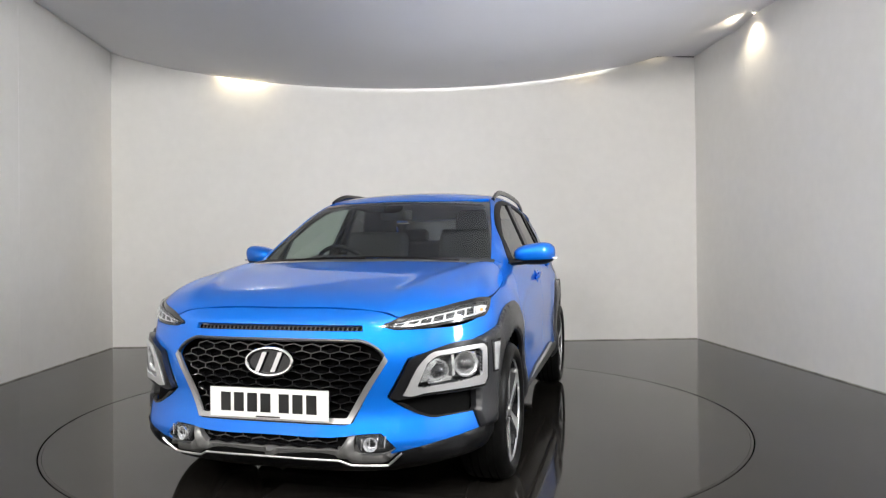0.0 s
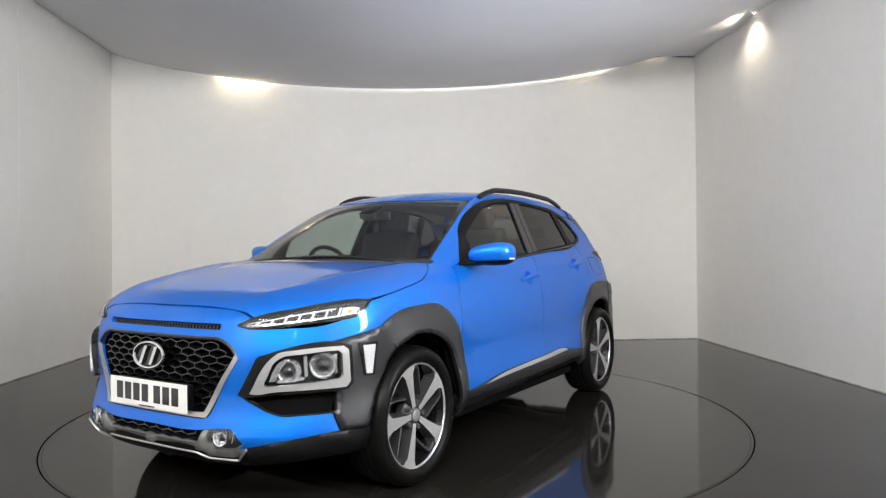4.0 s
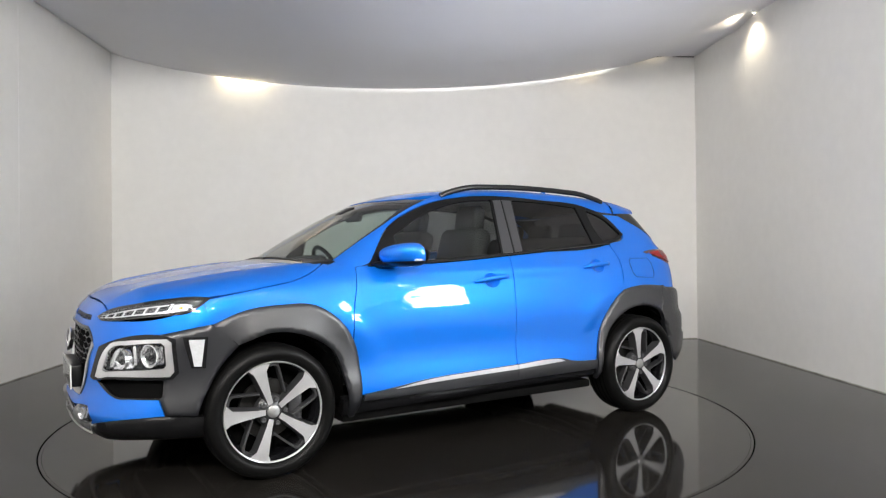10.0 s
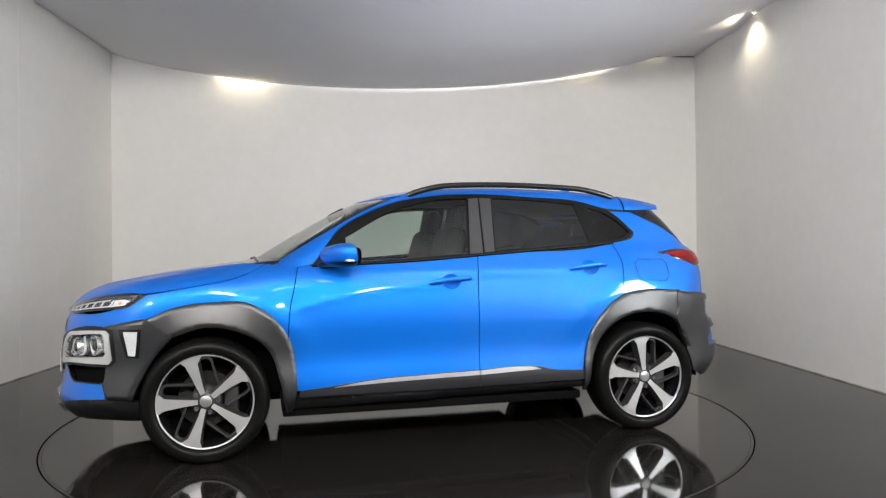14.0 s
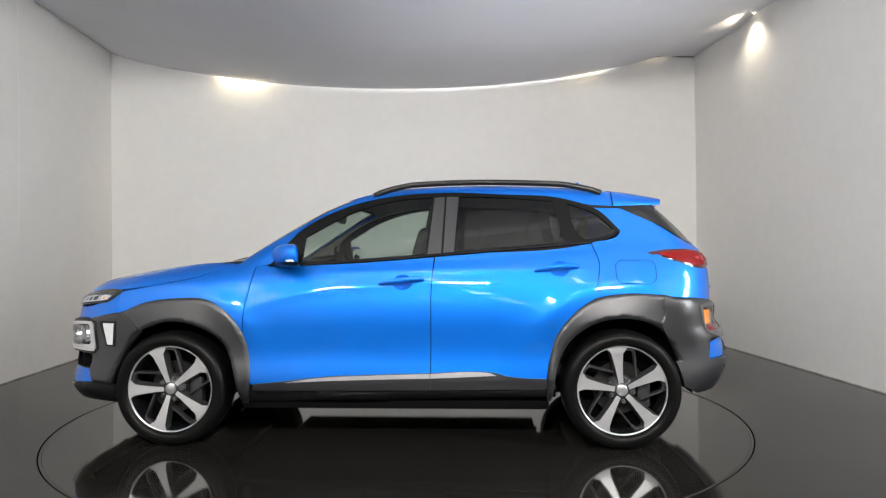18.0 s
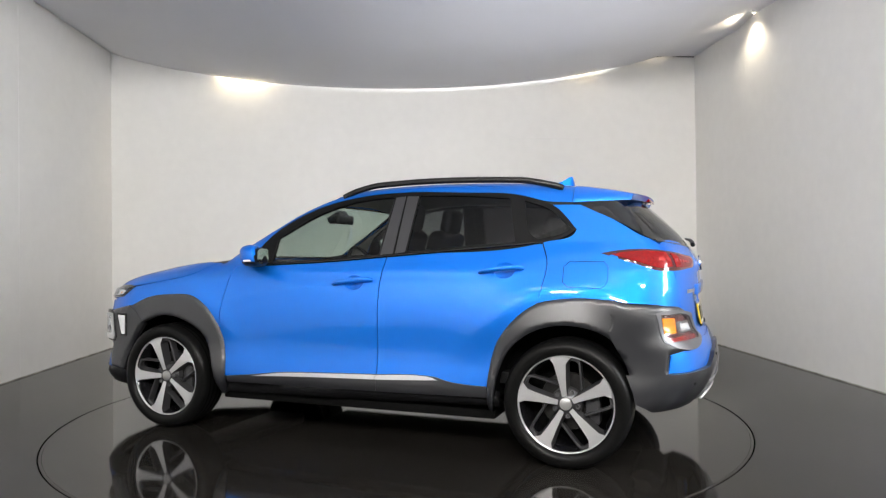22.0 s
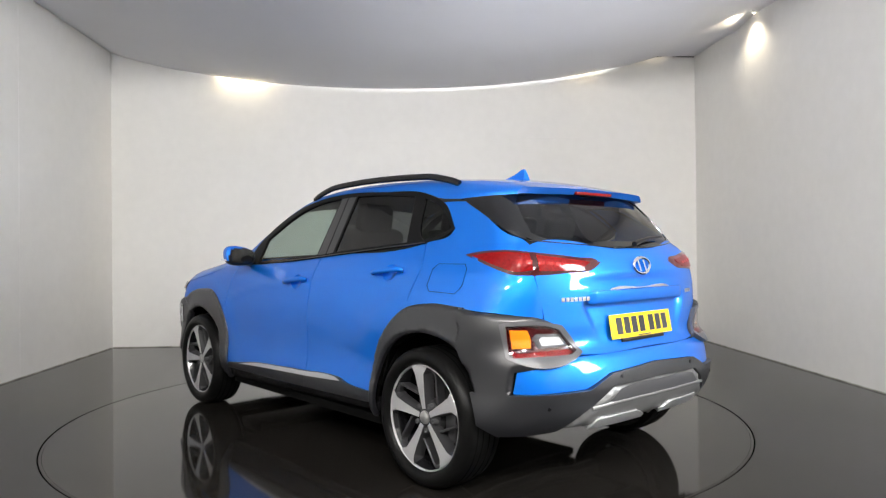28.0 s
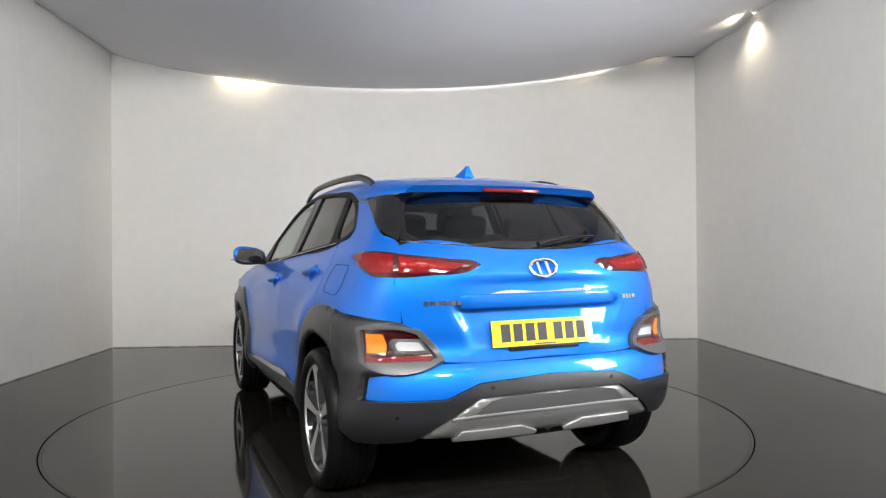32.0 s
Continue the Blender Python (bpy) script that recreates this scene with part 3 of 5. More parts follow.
def strip(name, line_a, line_b, n, material, parent, off=0.0, depth=0.015, f=shape, twin=False, label="", snap=True):
    """A sheet between two lines of 3D points with equal counts, pulled onto the shape."""
    A, Bq = np.array(line_a), np.array(line_b)
    m = len(A)
    g = np.concatenate([A + (Bq - A) * (j / n) for j in range(n + 1)])
    if snap:
        for _ in range(6):
            val = f(*g.T)
            g = g - slope(g, f) * np.clip(val, -0.05, 0.05)[:, None]
    nv = slope(g, f)
    g = g + nv * off
    faces = []
    for j in range(n):
        for i in range(m - 1):
            a = j * m + i
            t = (a, a + 1, a + m + 1, a + m)
            w = np.cross(g[t[1]] - g[t[0]], g[t[2]] - g[t[0]])
            faces.append(t if np.dot(w, nv[a]) > 0 else t[::-1])
    flip = faces[0][1] != 1
    verts, normals = [tuple(v) for v in g], [tuple(v) for v in nv]
    ring = list(range(m)) + [j * m + m - 1 for j in range(1, n + 1)] + [n * m + i for i in range(m - 2, -1, -1)] + [j * m for j in range(n - 1, 0, -1)]
    k = len(verts)
    for idx, i in enumerate(ring):
        o = np.cross(g[ring[(idx + 1) % len(ring)]] - g[ring[idx - 1]], nv[i]) * (-1 if flip else 1)
        o = o / max(np.linalg.norm(o), 1e-9)
        verts += [tuple(g[i]), tuple(g[i] - nv[i] * depth)]
        normals += [tuple(o), tuple(o)]
    for idx in range(len(ring)):
        a, b = k + 2 * idx, k + 2 * ((idx + 1) % len(ring))
        t = (b, a, a + 1, b + 1)
        faces.append(t[::-1] if flip else t)
    ob = mesh_ob(name, verts, faces, material, parent, label, normals=normals)
    if twin:
        mesh_ob(name, [(x, -y, z) for x, y, z in verts], [t[::-1] for t in faces], material, parent, label, normals=[(x, -y, z) for x, y, z in normals])
    return ob


# ---------------------------------------------------------------- the car
car = new("car")
tagged(car, "bright blue compact crossover car with grey plastic cladding on a turntable", "car")
SHIFT = pose(-0.033, 0.085, 0)     # the car stands a little off the turntable's axis

# ---- dark inner structure behind the gaps
panel("inner_side", [(1.75, .84), (1.60, .87), (1.10, .95), (.80, 1.0), (-.3, 1.05), (-1.2, 1.1), (-1.7, 1.05), (-1.75, .5), (-1.70, .36), (-1.62, .62), (-1.3, .77), (-.98, .62), (-.87, .30), (.84, .28), (.98, .62), (1.3, .76), (1.60, .64), (1.68, .40), (1.72, .36)],
      "L", M_GAPDARK, car, off=-0.03, depth=0.01, step=0.08, edge=0.05, twin=True)
panel("inner_front", sym([(0, .24), (.60, .25), (.78, .36), (.80, .70), (.60, .80), (0, .84)]), "F", M_GAPDARK, car, off=-0.07, depth=0.01, step=0.08, edge=0.05)
panel("inner_rear", sym([(0, .36), (.60, .36), (.76, .48), (.74, 1.0), (.55, 1.08), (0, 1.08)]), "R", M_GAPDARK, car, off=-0.03, depth=0.01, step=0.08, edge=0.05)
part("underbody", box_bm(3.3, 1.10, 0.10, pose(0.1, 0, 0.305), 0.03), M_GAPDARK, car)
part("floor_pan", box_bm(1.80, 1.58, 0.05, pose(0, 0, 0.232), 0.01), M_GAPDARK, car)
part("rear_axle_beam", tube_bm([(-1.16, y, .215 + .03 * (abs(y) > .4)) for y in (-.66, -.45, -.2, .2, .45, .66)], .055, .045, 10), M_BLACK, car, "black rear axle beam")
part("exhaust_silencer", tube_bm([(-1.60, -.50, .30), (-1.61, -.46, .29), (-1.61, .02, .29), (-1.60, .06, .30)], [.05, .10, .10, .05], [.04, .075, .075, .04], 14), M_STEEL, car, "dull steel exhaust silencer")
part("front_subframe", box_bm(.34, .96, .08, pose(1.28, 0, .225), .03), M_BLACK, car)
part("cabin_floor", box_bm(2.6, 1.40, 0.06, pose(-0.4, 0, 0.42)), M_SEAT, car, smooth=False)

# ---- front
NOSE_TOP = [("F", 0, .884), ("F", .264, .883), ("F", .47, .864)]
GRILLE = [(0, .428), (.30, .428), (.325, .428), (.350, .436), (.414, .566), (.482, .680), (.470, .705), (.405, .752), (.380, .760), (.34, .760), (.30, .760), (0, .760)]
panel("front_bumper", via([*NOSE_TOP, (45, -1.045, .840), (45, -1.110, .828), (45, -1.122, .812), (45, -1.073, .803), (45, -.929, .803), (45, -.746, .814), (45, -.647, .841), (45, -.562, .886), (45, -.518, .785),
      (45, -.696, .750), (45, -.991, .702), (45, -1.039, .688), (45, -1.116, .533), (45, -1.085, .506), (45, -.988, .458), (45, -.944, .443), (45, -.870, .442), (45, -.732, .442), (45, -.700, .365), (45, -.786, .360), (45, -.992, .334), (45, -1.124, .304),
      ("F", .529, .330), ("F", .470, .392), ("F", .372, .386), ("F", .332, .380), ("F", 0, .375), *[("F", u, v) for u, v in GRILLE], ("F", 0, .797), ("F", .386, .797), ("F", .382, .822), ("F", 0, .822)], 30),
      30, M_PAINT, car, depth=0.02, step=0.03, edge=0.012, twin=True, label="blue painted bumper skin")
panel("grille_backing", sym(GRILLE), "F", M_GAPDARK, car, off=-0.055, depth=0.01, step=0.06)
slot = bmesh.new()
for k in range(76):
    y = -.375 + .01 * k
    q = on_shape([(y, .800), (y + .010 * (1 if k % 2 else -1), .819)], "F", -0.010)
    tube_bm(q, .0012, .0012, 4, bm=slot)
part("slot_mesh", slot, M_LAMPFRAME, car, "fine mesh in the hood slot", smooth=False)
panel("hood_slot", sym([(0, .796), (.387, .796), (.383, .823), (0, .823)]), "F", M_GAPDARK, car, off=-0.03, depth=0.01)


def grille_mesh(ctrl, base, rows, back=-0.018):
    bm = bmesh.new()
    w, h = 0.084, 0.037
    poly = outline(sym(ctrl), 0.02)
    for r in range(-1, rows):
        for c in range(-9, 10):
            cy = c * w + (w / 2 if r % 2 else 0)
            cz = base + r * h * 0.80
            for s in range(3):
                a0, a1 = s * 60 - 30, s * 60 + 30
                pts = []
                for k in range(3):
                    f = k / 2
                    q0 = (cy + w * 0.5 * math.cos(radians(a0)) * 1.155, cz + h * 0.53 * math.sin(radians(a0)) * 1.155)
                    q1 = (cy + w * 0.5 * math.cos(radians(a1)) * 1.155, cz + h * 0.53 * math.sin(radians(a1)) * 1.155)
                    pts.append((q0[0] + (q1[0] - q0[0]) * f, q0[1] + (q1[1] - q0[1]) * f))
                if not inside_poly(np.array(pts), poly).all():
                    continue
                front = on_shape(pts, "F", back)
                n = slope(front)
                for a, b in ((0, 1), (1, 2)):
                    p0, p1 = Vector(front[a]), Vector(front[b])
                    d = (p1 - p0).normalized()
                    o = Vector(n[a])
                    t = o.cross(d) * 0.0026
                    v = [bm.verts.new(q) for q in (p0 - t, p1 - t, p1 + t, p0 + t)]
                    k2 = [bm.verts.new(q - o * 0.03) for q in (p0 - t * 1.6, p1 - t * 1.6, p1 + t * 1.6, p0 + t * 1.6)]
                    bm.faces.new(v)
                    bm.faces.new((v[0], k2[0], k2[1], v[1]))
                    bm.faces.new((v[2], k2[2], k2[3], v[3]))
    bmesh.ops.recalc_face_normals(bm, faces=bm.faces[:])
    return part("grille_mesh", bm, M_GLOSSBLACK, car, "black honeycomb grille mesh", smooth=False)


grille_mesh(GRILLE, 0.43, 14)
gl = outline(sym(GRILLE), 0.02)
part("grille_frame", tube_bm(on_shape(gl, "F", -0.002), 0.007, 0.008, 8, closed=True), M_CLAD, car, "dark grille surround")
panel("chrome_strip", [(.345, .426), (.418, .560), (.492, .680), (.478, .700), (.466, .676), (.395, .566), (.330, .448), (.0, .444), (.0, .428)], "F", M_SILVER, car, off=0.006, depth=0.012, step=0.02, edge=0.01, twin=True, label="satin chrome grille strip")
part("front_plate_holder", box_bm(0.05, 0.50, 0.110, pose(2.122, 0, .503), 0.008), M_BLACK, car)


def plate(name, x, z, sx, w, h, tilt, material, label, parent, bow=40.0):
    """Number plate, bowed to a radius, with its writing as plain bars."""
    m = pose(x, 0, z, 0, 0, 0) @ Matrix.Rotation(radians(tilt), 4, "Y")
    ys = [w * (i / 20 - .5) for i in range(21)]
    back = lambda y: -sx * y * y / (2 * bow)
    ring = [(back(y) + sx * .003, y) for y in ys] + [(back(y) - sx * .003, y) for y in reversed(ys)]
    bm = prism_bm(ring, -h / 2, h / 2, m)
    bmesh.ops.recalc_face_normals(bm, faces=bm.faces[:])
    p = part(name, bm, material, parent, label)
    bars = [-.194, -.133, -.072, -.011, .072, .133, .194]
    for b in bars:
        y = b * (1 if sx > 0 else -1)
        part("character_bar", box_bm(0.002, 0.046, 0.078, m @ pose(back(y) + sx * 0.0030, y, 0.002), 0.0005, seg=1), M_INK, p, "plain black bar", smooth=False)
    part("maker_strip", box_bm(0.002, 0.11, 0.006, m @ pose(sx * 0.0030, 0, -h / 2 + 0.006)), M_INK, p, smooth=False)
    return p


plate("front_plate", 2.152, .503, 1, .535, .122, 0, M_PLATEW, "white front plate with black character bars", car)


def emblem(x, z, sx, w, h, tilt):
    m = pose(x, 0, z) @ Matrix.Rotation(radians(tilt), 4, "Y") @ pose(0, 0, 0, 90, 0, 90)
    ring = [m @ Vector((w / 2 * math.cos(a), h / 2 * math.sin(a), 0)) for a in (2 * math.pi * k / 40 for k in range(40))]
    e = part("emblem", tube_bm(ring, 0.008, 0.008, 8, closed=True), M_CHROME, car, "chrome oval badge with slanted bars")
    for b, lean in ((-.036, .012), (.036, .012)):
        pr = [(b - .014 - lean, -h * .36), (b + .006 - lean, -h * .36), (b + .014 + lean, h * .36), (b - .006 + lean, h * .36)]
        part("badge_bar", prism_bm([(u * w / .21, v) for u, v in pr], -0.004, 0.006, m), M_CHROME, e)


emblem(2.142, .672, 1, .205, .112, -6)
part("badge_plate", lathe_bm([(.001, .002), (.10, .002), (.101, -.01)], 32, m=pose(2.134, 0, .672) @ Matrix.Rotation(radians(84), 4, "Y") @ Matrix.Diagonal((.54, 1, 1, 1))), M_GLOSSBLACK, car)

# headlamp units
DRL = [(-1.118, .819), (-1.067, .843), (-.866, .886), (-.712, .908), (-.610, .915), (-.541, .908), (-.572, .872), (-.612, .842), (-.700, .830), (-.825, .820), (-1.000, .803), (-1.090, .805)]
DRLIN = [(-1.098, .819), (-1.050, .833), (-.866, .868), (-.712, .890), (-.570, .900), (-.588, .872), (-.622, .850), (-.700, .839), (-.825, .828), (-1.000, .811), (-1.085, .811)]
panel("daytime_lamp", DRL, 45, M_GLOSSBLACK, car, off=0.003, depth=0.03, step=0.03, twin=True, label="slim black upper lamp housing")
panel("lamp_reflector", DRLIN, 45, M_SMOKE, car, off=0.006, depth=0.004, step=0.02, twin=True, label="smoked segmented lamp strip")
DLOW = spl(-1.09, .813, -1.0, .815, -.825, .832, -.70, .843, -.622, .853)
DHIGH = spl(-1.09, .820, -1.0, .836, -.866, .860, -.712, .880, -.60, .890)
for lo, hi, name in ((0.0, 0.16, "light_guide"), (0.80, 0.92, "light_guide")):
    us = [-1.080 + .046 * i for i in range(11 if lo == 0 else 9)]
    q = [(u, float(DLOW(u) + (DHIGH(u) - DLOW(u)) * lo)) for u in us] + [(u, float(DLOW(u) + (DHIGH(u) - DLOW(u)) * hi)) for u in reversed(us)]
    panel(name, q, 45, M_WHITELENS, car, off=0.009, depth=0.004, step=0.02, twin=True, label="bright light guide")
for k in range(7):
    u = -1.045 + k * 0.056
    lo, hi = float(DLOW(u)), float(DHIGH(u + .016))
    panel("lamp_rib", [(u, lo), (u + .009, lo), (u + .025, hi - .004), (u + .016, hi - .004)], 45, M_WHITELENS, car, off=0.010, depth=0.003, step=0.02, twin=True)
panel("turn_lens", [(-.690, .848), (-.640, .852), (-.603, .874), (-.640, .880), (-.680, .876)], 45, M_LAMPIN, car, off=0.009, depth=0.003, step=0.02, twin=True, label="plated turn signal bowl")
panel("turn_bulb", [(-.662, .856), (-.645, .856), (-.640, .866), (-.655, .868)], 45, M_AMBER, car, off=0.011, depth=0.002, step=0.02, twin=True, label="amber turn signal bulb")
panel("lamp_cover", DRLIN, 45, M_CLEAR, car, off=0.015, depth=0.006, step=0.03, twin=True, label="clear lamp cover")

LAMP = [(-1.008, .576), (-.968, .666), (-.932, .689), (-.862, .697), (-.785, .704), (-.712, .706), (-.696, .692), (-.694, .604), (-.708, .590), (-.777, .584), (-.855, .581), (-.927, .577), (-.990, .572)]
CORNER = [(-1.108, .535), (-1.034, .683), (-.991, .699), (-.696, .748), (-.530, .783), (-.508, .768), (-.434, .674), (-.502, .573), (-.549, .447), (-.573, .358), (-.696, .367), (-.727, .447), (-.715, .452), (-.712, .530)]
panel("corner_cladding", CORNER, 45, M_CLAD, car, off=0.0225, depth=0.03, step=0.014, edge=0.010, twin=True, round_edge=0.010, holes=[LAMP], label="grey plastic corner cladding",
      seam=[((-.530, .783), (-.508, .768)), ((-.508, .768), (-.434, .674))])
panel("headlamp_housing", [(-1.034, .684), (-.965, .709), (-.700, .736), (-.655, .722), (-.648, .566), (-.672, .538), (-.788, .540), (-.887, .540), (-.976, .535), (-1.080, .522), (-1.108, .535)], 45, M_SILL, car, off=0.026, depth=0.04, step=0.03, twin=True, bend=30, holes=[LAMP])
FRAME = [(-1.060, .543), (-.984, .676), (-.950, .702), (-.878, .714), (-.785, .721), (-.690, .722), (-.670, .706), (-.665, .574), (-.682, .551), (-.788, .552), (-.887, .552), (-.976, .548), (-1.034, .538)]
panel("headlamp_frame", FRAME, 45, M_MACHINED, car, off=0.032, depth=0.02, step=0.02, twin=True, bend=30, holes=[LAMP], label="satin silver headlamp frame")
panel("headlamp_bowl", [(u * 1.0 + (.87 + u) * .03, .637 + (v - .637) * 1.06) for u, v in LAMP], 45, M_SMOKE, car, off=-0.030, depth=0.01, step=0.03, twin=True, bend=30)
for u, v, r in ((-.768, .645, .050), (-.912, .628, .043)):
    q = on_shape([(u, v)], 45, -0.004)[0]
    n = slope(q[None])[0]
    ax = Vector((n[0] * .8 + .35, n[1] * .6, n[2] * .3)).normalized()
    for sgn in (1, -1):
        m = Matrix.Translation((q[0], q[1] * sgn, q[2])) @ Vector((ax.x, ax.y * sgn, ax.z)).to_track_quat("Z", "Y").to_matrix().to_4x4()
        part("reflector", lathe_bm([(r * .60, -.010), (r * .70, .004), (r * .98, .014), (r * 1.10, .014), (r * 1.16, -.02)], 32, m=m), M_PLATED, car, "chrome lamp ring")
        part("projector_lens", lathe_bm([(.001, .024), (r * .25, .0225), (r * .5, .016), (r * .66, .006), (r * .70, -.004)], 24, m=m), M_LENSDARK, car, "dark projector lens")
for pts in ([(-.990, .586), (-.958, .656), (-.930, .678), (-.905, .680), (-.940, .640), (-.962, .590)], [(-.960, .590), (-.870, .606), (-.845, .600), (-.850, .588), (-.955, .580)], [(-.850, .690), (-.836, .691), (-.832, .604), (-.846, .602)], [(-.722, .690), (-.712, .690), (-.708, .612), (-.718, .608)]):
    panel("lamp_bezel", pts, 45, M_PLATED, car, off=0.006, depth=0.020, step=0.02, twin=True, label="bright plated lamp bezel")
panel("headlamp_cover", LAMP, 45, M_CLEAR, car, off=0.030, depth=0.004, step=0.03, twin=True, bend=30, label="clear headlamp cover")
# flat satin-black panel: the recess's shade round the blade is put into its colour
panel("blade_recess_shade", [(-.628, .730), (-.540, .730), (-.553, .582), (-.602, .586)], 45, M_SILL, car, off=0.0250, depth=0.008, step=0.02, twin=True, bend=20, label="flat dark panel painted as the recess shade of the air curtain")
panel("side_blade", [(-.606, .719), (-.552, .719), (-.566, .592), (-.592, .595)], 45, M_WHITELENS, car, off=0.029, depth=0.008, step=0.02, twin=True, bend=20, label="white air curtain blade")
panel("bumper_intake", [(-1.080, .508), (-1.035, .486), (-.988, .461), (-.944, .446), (-.870, .444), (-.725, .442), (-.705, .540), (-.887, .545), (-1.070, .525)], 45, M_GAPDARK, car, off=-0.025, depth=0.01, step=0.03, twin=True, label="black lower side intake")
panel("intake_trim", [(-1.086, .512), (-1.074, .512), (-.985, .464), (-.944, .450), (-.870, .448), (-.725, .447), (-.725, .440), (-.870, .441), (-.944, .441), (-.992, .456)], 45, M_SILL, car, off=0.003, depth=0.02, step=0.02, twin=True)
# lip, skid plate, fog lamps
panel("front_lip", via([("F", 0, .289), ("F", .300, .287), ("F", .345, .266), ("F", .485, .264), ("F", .538, .312), (45, -1.124, .303), (45, -.992, .329), (45, -.698, .364), (45, -.545, .346), (45, -.520, .232), (45, -.720, .240), (45, -.879, .234), (45, -1.017, .216), ("F", .3, .202), ("F", 0, .198)], 30),
      30, M_BLACK, car, off=0.010, depth=0.03, step=0.03, twin=True, round_edge=0.015, label="black plastic front lip")
panel("front_skid_plate", sym([(0, .290), (.300, .288), (.345, .267), (.485, .265), (.540, .316), (.527, .330), (.497, .312), (.390, .307), (.364, .322), (.367, .386), (.340, .380), (.306, .318), (0, .316)]), "F", M_SKID, car, off=0.016, depth=0.04, step=0.02, edge=0.01, round_edge=0.010, bend=30, label="satin silver skid plate")
part("skid_edge", tube_bm(on_shape(outline([(-.545, .320), (-.520, .298), (-.485, .269), (-.345, .271), (-.300, .292), (0, .294), (.300, .292), (.345, .271), (.485, .269), (.520, .298), (.545, .320)], 0.02, closed=False, bend=5), "F", 0.019), 0.005, 0.005, 6), M_SILVER, car, "bright edge of the skid plate")
panel("lower_grille", sym([(0, .300), (.31, .305), (.345, .384), (0, .388)]), "F", M_GAPDARK, car, off=-0.03, depth=0.01, step=0.05)
grille_mesh([(0, .302), (.308, .306), (.342, .382), (0, .386)], 0.31, 4, -0.012)
panel("fog_lamp", [(.370, .384), (.470, .390), (.526, .330), (.497, .314), (.390, .309)], "F", M_SMOKE, car, off=-0.006, depth=0.02, step=0.02, twin=True, label="dark fog lamp housing")
for sgn in (1, -1):
    part("fog_reflector", lathe_bm([(.001, -.006), (.018, -.003), (.026, .006), (.029, .006), (.030, -.01)], 24, m=pose(float(on_shape([(.43, .348)], "F")[0][0]) - .004, sgn * .430, .348, 0, 84, sgn * 22)), M_PLATED, car, "bright fog lamp bowl")
    for k in range(4):
        q = on_shape([(.395 + .03 * k, .325 + .004 * k), (.398 + .03 * k, .372 + .003 * k)], "F", 0.002)
        part("fog_rib", tube_bm([(a, sgn * b, c) for a, b, c in q], .003, .003, 6), M_PLATED, car)
panel("fog_cover", [(.370, .384), (.470, .390), (.526, .330), (.497, .314), (.390, .309)], "F", M_CLEAR, car, off=0.008, depth=0.008, step=0.03, twin=True)

# ---- hood, fenders, doors
HSHUT = [(1.447, .930), (1.30, .955), (1.15, .985), (1.03, 1.036), (.985, 1.060)]


def cup(cx, cz):
    return [(cx + .058 * math.cos(t), cz + .044 * math.sin(t)) for t in (2 * math.pi * k / 20 for k in range(20))]


CUPF, CUPR = (-.064, .946), (-.963, 1.017)
panel("hood", symv(via([*[("F", u, v + .007) for _, u, v in NOSE_TOP], (45, -1.04, .849), (45, -.99, .857), (45, -.785, .890), (45, -.566, .913), *[("L", x, z + .003) for x, z in HSHUT], ("P", .985, .66, 1.07), ("P", 1.03, .40, 1.08), ("P", 1.055, 0, 1.09)], "T")),
      "T", M_PAINT, car, depth=0.02, step=0.035, label="blue hood with raised side ridges")
DOOR_F = [(.813, 1.032), (.835, .917), (.854, .831), (.866, .683), (.858, .510), (.828, .364)]
panel("front_fender", [(1.624, .898), *[(x, z - .0015) for x, z in HSHUT], (.90, 1.075), (.81, 1.06), *[(x + .003, z) for x, z in DOOR_F], (.840, .350), (.835, .514), (.852, .608), (.960, .775), (1.077, .848), (1.26, .858), (1.452, .836), (1.575, .778), (1.600, .800)],
      "L", M_PAINT, car, step=0.03, twin=True, label="blue front wing")
front_doors = panel("front_door", [(.809, 1.041), (.735, 1.050), (.61, 1.046), (.2, 1.062), (-.243, 1.092), (-.229, .947), (-.224, .625), (-.220, .368), (.815, .364), *[(x - .002, z) for x, z in reversed(DOOR_F)]],
      "L", M_PAINT, car, step=0.03, twin=True, holes=[cup(*CUPF)], label="blue front door")
rear_doors = panel("rear_door", [(-.249, 1.092), (-.70, 1.125), (-1.154, 1.162), (-1.190, 1.053), (-1.175, .945), (-1.147, .842), (-1.039, .760), (-.946, .634), (-.898, .509), (-.875, .370), (-.225, .368), (-.229, .625), (-.234, .947)],
      "L", M_PAINT, car, step=0.03, twin=True, holes=[cup(*CUPR)], label="blue rear door")
def flare(uv, ax):
    """The arch trim stands further out towards the wheel."""
    r = np.hypot(uv[:, 0] - ax, uv[:, 1] - WR)
    f = .018 * np.clip((.54 - r) / .15, 0, 1)
    t = np.clip((np.abs(uv[:, 0]) - 1.40) / .16, 0, 1)
    return f * (1 - t) + .006 * t


